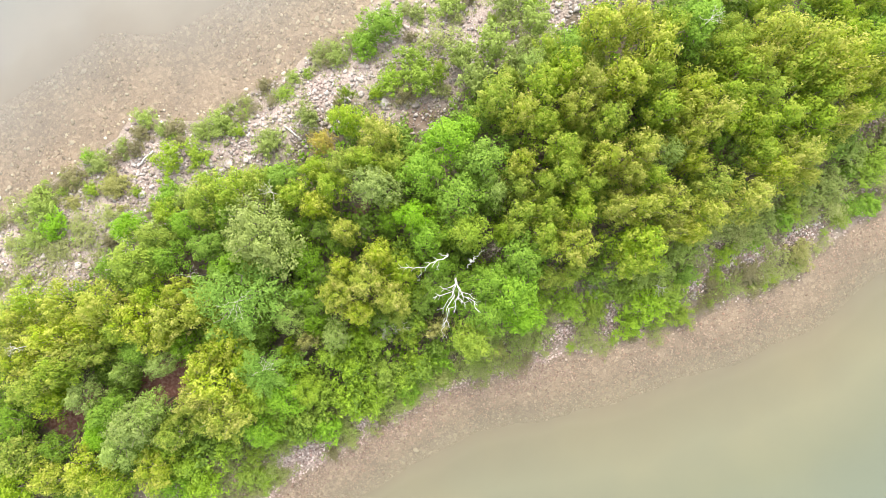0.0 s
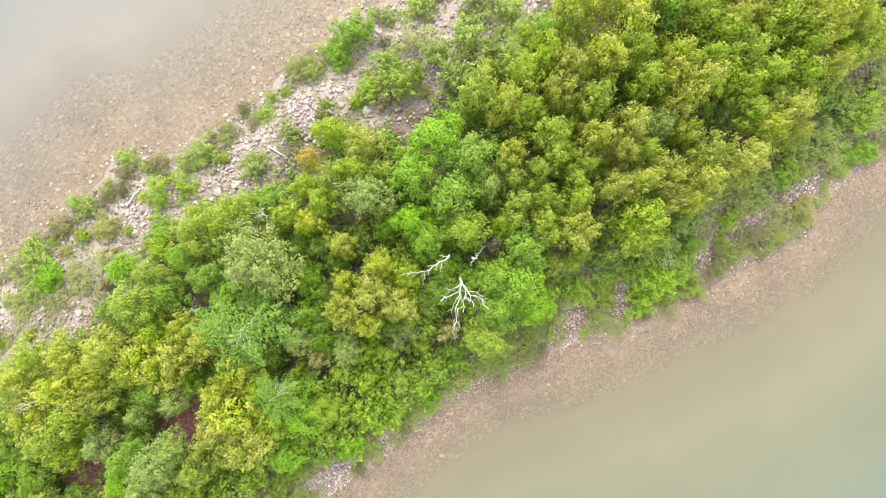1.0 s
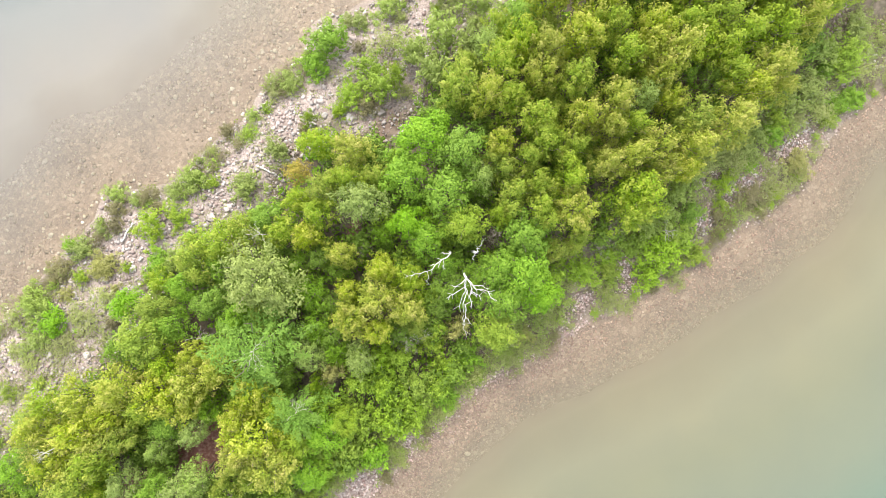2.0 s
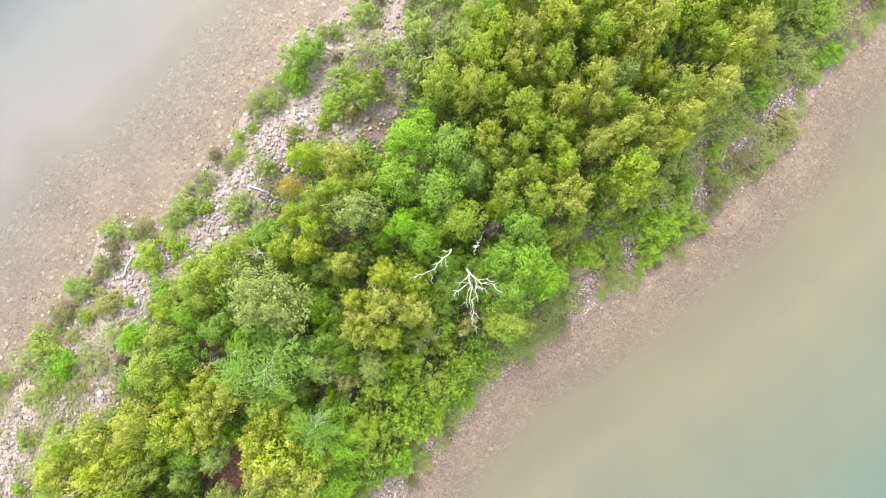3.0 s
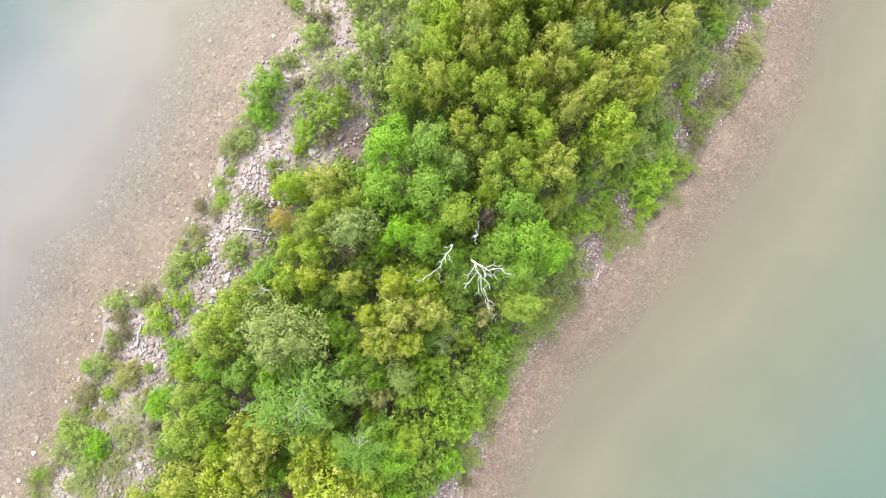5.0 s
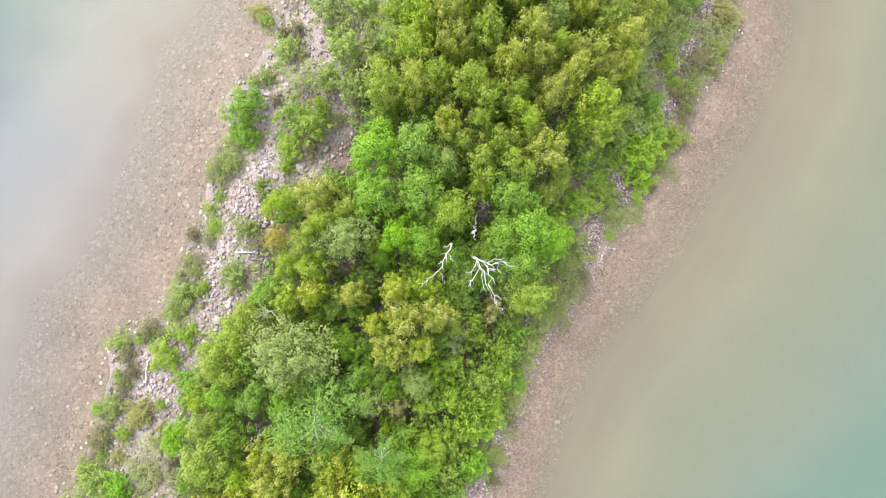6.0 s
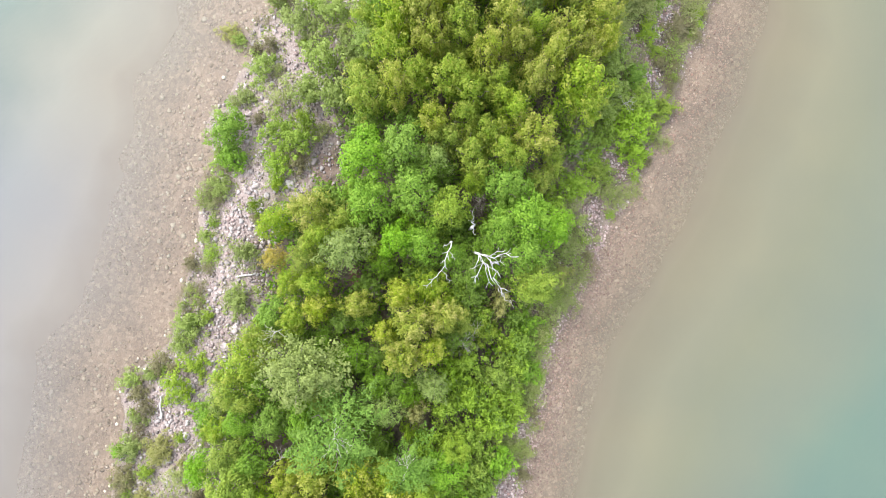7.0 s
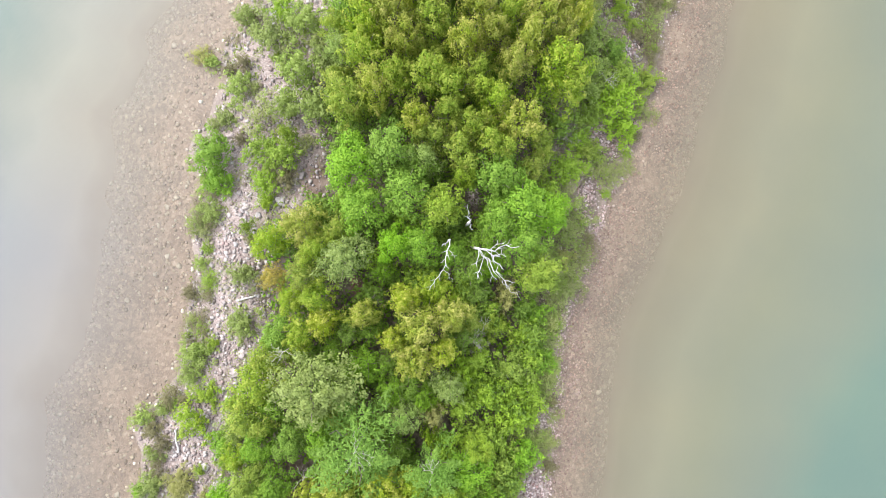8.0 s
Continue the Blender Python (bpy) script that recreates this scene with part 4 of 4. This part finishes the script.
def spots_between(n, lo, hi, r, h, margin=0.7):
    out = []
    for i in range(n):
        u = dice.uniform(-44, 46)
        x, y = to_xy(u, dice.uniform(lo(u), hi(u)))
        if not any(math.hypot(x - a, y - b) < c + margin for a, b, c in CLEARINGS + PATCHES):
            out.append((x, y, dice.uniform(*r), dice.uniform(*h)))
    return out


line_l, line_r = (lambda u: np.interp(u, *SHORE_L.T)), (lambda u: np.interp(u, *SHORE_R.T))
wood_l, wood_r = (lambda u: np.interp(u, *TREES_L.T)), (lambda u: np.interp(u, *TREES_R.T))
thicket("undergrowth", (0.19, 0.10), spots_between(150, wood_r, lambda u: wood_l(u) - 1.2, (0.9, 1.5), (2.0, 3.2), 0.35), LEAVES["shrub"], "dense green undergrowth between the tree trunks", 480)
thicket("dark_undergrowth", (0.21, 0.12), spots_between(210, wood_r, lambda u: wood_l(u) - 1.2, (1.1, 1.8), (1.6, 3.2), 0.3), LEAVES["dark"], "shaded dark green undergrowth between the trees", 520)
thicket("bank_willows", (0.17, 0.075), spots_between(150, lambda u: line_r(u) + 1.2, lambda u: wood_r(u) + 0.8, (0.5, 1.0), (0.6, 1.3), 0.15), LEAVES["willow"], "low grey-green willow scrub on the bank", 420)
thicket("bank_scrub", (0.16, 0.07), spots_between(120, lambda u: line_r(u) + 0.9, wood_r, (0.6, 1.2), (0.7, 1.5)), LEAVES["scrub"], "dry grey-green scrub along the low bank", 520)


brush = [s for s in spots_between(520, lambda u: line_l(u) - 1.8, lambda u: line_l(u) + 0.2, (0.35, 0.85), (0.4, 1.0)) if vnoise(s[0], s[1], 3.2, 77) > -0.25]
thicket("shore_brush", (0.18, 0.06), brush[::3], LEAVES["brown"], "dry brownish brush along the stony waterline", 420)
thicket("shore_bushes", (0.18, 0.08), brush[1::4], LEAVES["shrub"], "low green bushes along the stony waterline", 420)


edge = [s for s in spots_between(250, lambda u: line_r(u) + 0.1, lambda u: line_r(u) + 1.7, (0.35, 0.8), (0.25, 0.8), 0.2) if vnoise(s[0], s[1], 3.0, 78) > -0.45]
thicket("bank_brush", (0.18, 0.06), edge[::4], LEAVES["brown"], "dry brownish brush at the edge of the low bank")
thicket("bank_bushes", (0.18, 0.07), edge[1::4], LEAVES["scrub"], "low grey-green bushes at the edge of the bank")

bank_dice = random.Random(19)
for i in range(24):
    u = bank_dice.uniform(4, 40)
    x, y = to_xy(u, bank_dice.uniform(line_r(u) + 2.0, wood_r(u) + 0.6))
    r = bank_dice.uniform(0.7, 1.35)
    kind = bank_dice.choice(("shrub", "shrub", "lime_shrub", "bright_shrub"))
    if all(math.hypot(x - a, y - b) > c + 0.6 for a, b, c in CLEARINGS + PATCHES) and all(math.hypot(x - a, y - b) > 0.45 * (c + r) for a, b, c in PLACED):
        shrub(kind, x, y, r, 1.5 * r)
for i in range(60):
    u = bank_dice.uniform(-40, 30)
    x, y = to_xy(u, bank_dice.uniform(wood_l(u) - 0.3, line_l(u) - 0.4))
    r = bank_dice.uniform(0.4, 0.85)
    kind = bank_dice.choice(("scrub", "scrub", "orange_shrub", "shrub", "brown_shrub", "lime_shrub"))
    if vnoise(x, y, 3.5, 91) > -0.1 and all(math.hypot(x - a, y - b) > c + 0.6 for a, b, c in CLEARINGS) and all(math.hypot(x - a, y - b) > 0.6 * (c + r) for a, b, c in PLACED):
        shrub(kind, x, y, r, 1.3 * r)
thicket("bank_greenery", (0.17, 0.08), edge[2::4], LEAVES["shrub"], "low green plants at the edge of the bank")


# ---- stones ----
def rock_shape(seed, cuts):
    """A worn stone of radius one: a ball, flattened, with a few planed sides."""
    rng = np.random.default_rng(seed)
    bm = bmesh.new()
    bmesh.ops.create_icosphere(bm, subdivisions=cuts, radius=1)
    v = np.array([p.co for p in bm.verts])
    f = [[p.index for p in q.verts] for q in bm.faces]
    bm.free()
    for _ in range(16):
        n = rng.normal(size=3)
        n /= np.linalg.norm(n)
        over = np.maximum(v @ n - rng.uniform(0.42, 0.75), 0)
        v -= over[:, None] * n * 0.95
    v *= 1 + rng.normal(0, 0.09 if cuts == 1 else 0.05, (len(v), 1))
    return v * np.array([1, rng.uniform(0.65, 0.95), rng.uniform(0.4, 0.65)]), np.array(f)


def boulder(x, y, r, proto):
    key = ("boulder", proto)
    m = pose(x, y, gz(x, y) + 0.1 * r, dice.uniform(-12, 12), dice.uniform(-12, 12), dice.uniform(0, 360)) @ Matrix.Scale(r, 4)
    if key not in made:
        v, f = rock_shape(900 + proto, 3 if proto < 3 else 2)
        made[key] = mesh_from("boulder", v, f, STONE, proto < 3)
    ob = new("boulder", made[key])
    ob.matrix_basis = m
    return tagged(ob, "large smooth pale grey boulder on the shore" if r > 0.55 else "rounded grey or rose shore stone among gravel", "boulder", "boulders along the shore")


for x, y, r in ((-4.6, 11.4, 0.55), (-2.2, 11.6, 0.6), (-16.7, 5.7, 0.55), (-15.1, 6.1, 0.52), (-1.6, 19.1, 0.34), (5.5, 21.5, 0.6), (5.5, 22.5, 0.42), (2.3, 17.9, 0.4),
                (-28.3, -2.7, 0.5), (-23.2, 2.7, 0.5), (-27.6, -3.4, 0.45), (-16.0, 5.0, 0.4)):
    boulder(x, y, r, dice.randrange(3))
rng = np.random.default_rng(21)
spots = 0
while spots < 295:
    u = rng.uniform(-42, 32)
    lo, hi = np.interp(u, *TREES_L.T) - 0.8, np.interp(u, *SHORE_L.T) - 0.7
    x, y = to_xy(u, rng.uniform(lo, hi))
    if vnoise(x, y, 2.6, 31) < -0.15:
        continue
    boulder(float(x), float(y), float(0.18 + 0.30 * rng.uniform() ** 2.2), 3 + spots % 6)
    spots += 1


def stone_field(name, seed, x, y, r, sink, mat, label, flat=1.0):
    """Many small stones in one mesh, each its own size, turn and flatness."""
    rng = np.random.default_rng(seed)
    vs, fs, at = [], [], 0
    z = ground_z(x, y)
    for k in range(5):
        pv, pf = rock_shape(seed + k, 1)
        pick = np.arange(k, len(x), 5)
        w = rng.uniform(0, 2 * math.pi, len(pick))
        c, s = np.cos(w)[:, None], np.sin(w)[:, None]
        rr = r[pick][:, None]
        px = (pv[:, 0] * c - pv[:, 1] * s) * rr + x[pick][:, None]
        py = (pv[:, 0] * s + pv[:, 1] * c) * rr + y[pick][:, None]
        pz = pv[:, 2] * rr * flat + (z[pick] + sink * r[pick])[:, None]
        vs.append(np.stack([px, py, pz], -1).reshape(-1, 3))
        fs.append((pf[None] + (np.arange(len(pick)) * len(pv))[:, None, None]).reshape(-1, 3) + at)
        at += len(pick) * len(pv)
    ob = new(name, mesh_from(name, np.concatenate(vs), np.concatenate(fs), mat))
    return tagged(ob, label, "stones", kind="stuff")


def scatter(seed, n, u_range, lo, hi, size, thresh):
    """Spots in the strip between two lines across the spit, in patches."""
    rng = np.random.default_rng(seed)
    u = rng.uniform(*u_range, n)
    a, b = lo(u), hi(u)
    x, y = to_xy(u, a + (b - a) * rng.uniform(0, 1, n))
    keep = vnoise(x, y, size, seed) + rng.normal(0, 0.25, n) > thresh
    return x[keep], y[keep]


rng = np.random.default_rng(5)
x, y = scatter(41, 14500, (-40, 40), lambda u: wood_l(u) - 1.5, lambda u: line_l(u) - 0.1, 2.2, -0.6)
stone_field("shore_gravel", 51, x, y, 0.05 + 0.24 * rng.uniform(0, 1, len(x)) ** 3, 0.25, GRAVEL, "loose grey and rose stones covering the shore")
x, y = scatter(48, 4200, (-40, 40), lambda u: wood_l(u) - 0.8, lambda u: line_l(u) - 0.1, 2.6, -0.25)
stone_field("shore_cobbles", 56, x, y, 0.08 + 0.17 * rng.uniform(0, 1, len(x)) ** 2, 0.3, GRAVEL, "angular pale rose and grey cobbles heaped on the shore")
x, y = scatter(42, 9500, (-40, 40), lambda u: line_r(u) - 0.5, lambda u: np.minimum(line_r(u) + 4.5, wood_r(u) + 0.8), 2.0, -0.35)
stone_field("bank_gravel", 61, x, y, 0.05 + 0.13 * rng.uniform(0, 1, len(x)) ** 2, 0.2, BANKSTONE, "small reddish stones on the low bank")
x, y = scatter(43, 10500, (-42, 42), lambda u: line_l(u) + 0.1, lambda u: line_l(u) + 12, 3.0, -0.4)
stone_field("lakebed_stones", 71, x, y, 0.07 + 0.24 * rng.uniform(0, 1, len(x)) ** 2.6, 0.1, BEDSTONE, "pale brown stones lying under shallow water", 0.45)
x, y = scatter(47, 1000, (-40, 40), lambda u: line_l(u) + 1.0, lambda u: line_l(u) + 15, 4.0, -0.15)
stone_field("lakebed_cobbles", 76, x, y, 0.16 + 0.26 * rng.uniform(0, 1, len(x)) ** 2, 0.15, PALESTONE, "scattered pale buff cobbles lying under shallow water", 0.5)
x, y = scatter(44, 13000, (-42, 42), lambda u: line_r(u) - 5, lambda u: line_r(u) - 0.55, 3.0, -0.5)
stone_field("lakebed_pebbles", 81, x, y, 0.05 + 0.12 * rng.uniform(0, 1, len(x)) ** 2.2, 0.15, BEACHSTONE, "small rose and buff pebbles under shallow water", 0.5)
for x, y, r in ((35.1, -10.2, 0.5), (-13.7, 15.6, 0.42), (-24.5, 19.7, 0.55), (-35.6, 15.8, 0.6), (0.1, -16.1, 0.35), (-11.6, 29.0, 0.5), (-34.3, 12.5, 0.35), (-29.6, 12.3, 0.35), (-23.8, 14.6, 0.35), (-7.2, 26.7, 0.4), (-30.5, 17.4, 0.4)):
    v, f = rock_shape(int(abs(x) * 10), 2)
    ob = new("sunken_boulder", mesh_from("sunken_boulder", v, f, SUNKEN, True))
    ob.matrix_basis = pose(x, y, min(gz(x, y) + 0.3 * r, -0.08 - 0.55 * r), 0, 0, 40 * x) @ Matrix.Scale(r, 4)
    tagged(ob, "pale boulder lying under the shallow water", "boulder", "sunken boulders")


x, y = scatter(49, 5000, (-40, 7), lambda u: line_r(u) - 1.9, lambda u: line_r(u) + 0.5, 2.0, -0.7)
stone_field("bank_shingle", 91, x, y, 0.05 + 0.10 * rng.uniform(0, 1, len(x)) ** 2, 0.2, ROSESTONE, "small rose-coloured shingle at the water's edge", 0.6)
x, y = scatter(45, 1500, (15, 44), lambda u: line_r(u) + 1.3, lambda u: line_r(u) + 3.6, 2.4, -0.1)
stone_field("bank_stones", 86, x, y, 0.08 + 0.16 * rng.uniform(0, 1, len(x)) ** 2, 0.3, GRAVEL, "grey stones heaped along the low bank")


px, py = [], []
for a, b, c in PATCHES:
    k = int(170 * c * c)
    w, q = rng.uniform(0, 2 * math.pi, k), c * np.sqrt(rng.uniform(0, 1, k)) * 1.1
    px.append(a + q * np.cos(w))
    py.append(b + q * np.sin(w))
x, y = np.concatenate(px), np.concatenate(py)
stone_field("gravel_patches", 96, x, y, 0.055 + 0.13 * rng.uniform(0, 1, len(x)) ** 2, 0.3, BANKSTONE, "patches of bare reddish gravel on the bank")


# ---- low plants ----
def low_plants(name, seed, x, y, height, leaf, mat, label):
    rng = np.random.default_rng(seed)
    k = 9
    cx, cy = np.repeat(x, k) + rng.normal(0, 0.16, len(x) * k), np.repeat(y, k) + rng.normal(0, 0.16, len(x) * k)
    c = np.column_stack([cx, cy, ground_z(cx, cy) + rng.uniform(0.03, height, len(cx))])
    v, f = leaf_cards(rng, c, rng.normal(0, 0.6, c.shape) + np.array([0, 0, 0.8]), *leaf)
    return tagged(new(name, leaves_mesh(name, v, f, np.repeat(rng.uniform(0, 0.8, len(c)), 4), mat)), label, "plants", kind="stuff")


def off_patches(x, y):
    keep = np.ones(len(x), bool)
    for a, b, c in PATCHES:
        keep &= np.hypot(x - a, y - b) > c
    return x[keep], y[keep]


x, y = scatter(91, 7500, (-42, 42), lambda u: line_r(u) + 0.5, lambda u: wood_r(u) + 1.5, 1.8, -0.25)
low_plants("bank_weeds", 1, *off_patches(x, y), 0.45, (0.18, 0.07), LEAVES["scrub"], "low grey-green weeds on the gravel bank")
x, y = scatter(92, 3600, (-42, 42), lambda u: line_r(u) + 0.3, lambda u: wood_r(u) + 2, 1.5, 0.25)
low_plants("bank_herbs", 2, *off_patches(x, y), 0.5, (0.17, 0.09), LEAVES["willow"], "low green plants on the gravel bank")
x, y = scatter(93, 3600, (-40, 40), lambda u: wood_l(u) - 1, lambda u: line_l(u) + 0.1, 1.7, 0.18)
low_plants("shore_weeds", 3, x, y, 0.35, (0.16, 0.06), LEAVES["scrub"], "dry weeds between the shore stones")
x, y = scatter(96, 2400, (-40, -21), lambda u: wood_l(u) - 1, lambda u: line_l(u) - 0.3, 1.6, 0.2)
low_plants("shore_scrub", 6, x, y, 0.45, (0.17, 0.06), LEAVES["scrub"], "dry yellowish scrub spreading over the shore stones")
x, y = scatter(94, 1800, (-46, 46), lambda u: wood_l(u) - 1, lambda u: line_l(u) + 0.1, 1.4, 0.42)
low_plants("shore_herbs", 4, x, y, 0.4, (0.16, 0.08), LEAVES["lime"], "yellow-green herbs between the shore stones")
x, y = scatter(95, 5000, (-46, 46), lambda u: wood_r(u) + 0.5, lambda u: wood_l(u) - 0.5, 2.0, 0.05)
clear = np.ones(len(x), bool)
for a, b, c in CLEARINGS:
    clear &= np.hypot(x - a, y - b) > c
low_plants("forest_herbs", 5, x[clear], y[clear], 0.7, (0.27, 0.17), LEAVES["dark"], "dark green herbs on the shaded forest floor")


# ---- dead wood ----
def snag(name, label, category, trunk_points, r0, r1, branches, mat, seed, bend=0.07):
    """A bare dead tree: its trunk, and branches that fork into twigs."""
    rng = np.random.default_rng(seed)
    ob = new(name)
    child("trunk", tube_mesh("trunk", trunk_points, r0, r1, mat, 8), ob)
    for a, b, r in branches:
        pts = crooked(rng, a, b, bend, 7)
        branch = child("branch", tube_mesh("branch", pts, r * 0.46, r * 0.18, mat, 6), ob)
        span = np.linalg.norm(pts[-1] - pts[0])
        for i in range(2, 6):
            for s in (-1, 1):
                if rng.uniform() < 0.4:
                    continue
                d = pts[i] - pts[i - 1]
                side = np.cross(d, (0, 0, 1))
                side /= np.linalg.norm(side) + 1e-9
                end = pts[i] + d / (np.linalg.norm(d) + 1e-9) * span * 0.16 + s * side * span * rng.uniform(0.06, 0.16) + np.array([0, 0, rng.normal(0, 0.1)])
                child("twig", tube_mesh("twig", crooked(rng, pts[i], end, 0.03, 4), r * 0.26, r * 0.1, mat, 4), branch)
    return tagged(ob, label, category)


TOP = (2.05, -1.9, 6.6)
snag("dead_tree", "bleached white dead tree with bare forked branches", "dead tree",
     [(2.0, -1.5, 0.8), (2.05, -1.6, 3.0), (2.0, -1.75, 5.2), (2.05, -1.9, 6.6)], 0.12, 0.07,
     [(TOP, (0.6, -3.2, 6.3), 0.07), (TOP, (1.35, -5.1, 6.0), 0.08), (TOP, (3.9, -3.8, 6.4), 0.08), (TOP, (2.05, -4.0, 6.5), 0.07), (TOP, (3.35, -2.9, 6.6), 0.05),
      ((1.5, -4.4, 6.1), (1.35, -6.2, 5.6), 0.035), (TOP, (1.3, -4.1, 6.4), 0.05), (TOP, (2.8, -3.6, 6.5), 0.06)], DEAD, 3, 0.15)
snag("dead_tree", "bleached dead tree with one long bare branch", "dead tree",
     [(1.2, 0.1, 0.8), (1.3, 0.0, 3.4), (1.25, -0.1, 6.2)], 0.10, 0.07,
     [((1.25, -0.1, 6.2), (-0.5, -1.05, 6.1), 0.09), ((-0.5, -1.05, 6.1), (-2.1, -1.25, 5.9), 0.05), ((0.7, -0.45, 6.1), (0.6, -1.1, 5.9), 0.04),
      ((1.25, -0.1, 6.2), (0.6, 0.0, 6.3), 0.05), ((-0.5, -1.05, 6.1), (-0.6, -2.0, 5.7), 0.03)], DEAD, 4, 0.04)
snag("dead_tree", "short broken grey-white snag among green trees", "dead tree",
     [(2.9, -0.2, 0.8), (3.0, -0.25, 3.4), (2.95, -0.3, 6.2)], 0.12, 0.10,
     [((2.95, -0.3, 6.2), (2.8, -0.8, 6.0), 0.06), ((2.95, -0.3, 6.2), (3.8, 0.55, 6.3), 0.03), ((2.95, -0.3, 6.2), (3.3, -0.1, 6.5), 0.06)], DEAD, 5)
# bare tops that stand out of living crowns
for x, y, z, r, turn in ((-12.5, -4.3, 8.4, 1.3, 250), (-10.7, -9.0, 6.9, 0.9, 60), (-17.2, -3.2, 5.2, 0.9, 20), (-11.4, 3.3, 6.4, 0.9, 150), (-26.9, -8.7, 8.2, 0.6, 200), (17.2, 17.0, 8.8, 0.9, 30), (17.5, -1.0, 2.8, 0.8, 300)):
    g = gz(x, y)
    arms = [((x, y, z - 0.4 * r), (x + r * math.cos(radians(turn + k)), y + r * math.sin(radians(turn + k)), z - 0.1 * r), 0.03) for k in (0, 24, -22, 48, -50, 150)]
    snag("dead_sapling", "thin dead sapling with bare pale twigs", "dead tree", [(x, y, g - 0.1), (x + 0.05, y, g + (z - g) * 0.5), (x, y, z)], 0.06, 0.02, arms, TWIG, int(turn), 0.05)
snag("fallen_tree", "grey fallen tree lying over low shrubs", "dead tree", [(-3.1, -6.9, 2.6), (-2.9, -6.2, 3.3), (-2.9, -5.6, 3.5)], 0.14, 0.08,
     [((-2.9, -5.9, 3.4), (-1.2, -5.2, 3.8), 0.05), ((-2.9, -6.0, 3.4), (-0.9, -5.6, 3.6), 0.04)], TWIG, 9)


def drift_log(a, b, r, mat=DEAD, bend=0.03):
    rng = np.random.default_rng(int(abs(a[0]) * 10))
    pts = crooked(rng, (*a, gz(*a) + r * 1.2 + 0.05), (*b, gz(*b) + r * 1.2 + 0.05), bend, 6)
    log = new("drift_log")
    body = child("log", tube_mesh("log", pts, r, r * 0.65, mat, 8), log)
    mid = pts[3]
    child("stub", tube_mesh("stub", [mid, mid + np.array([0.12, 0.16, 0.1])], r * 0.4, r * 0.2, mat, 6), body)
    return tagged(log, "bleached driftwood log lying on shore stones", "log", "driftwood logs")


drift_log((-12.4, 9.0), (-11.1, 8.15), 0.09)
drift_log((-23.8, 4.9), (-22.7, 6.2), 0.09)
drift_log((-18.8, 7.7), (-18.3, 7.4), 0.08)
drift_log((-34.0, -5.5), (-28.7, -5.0), 0.06, TWIG, 0.12)
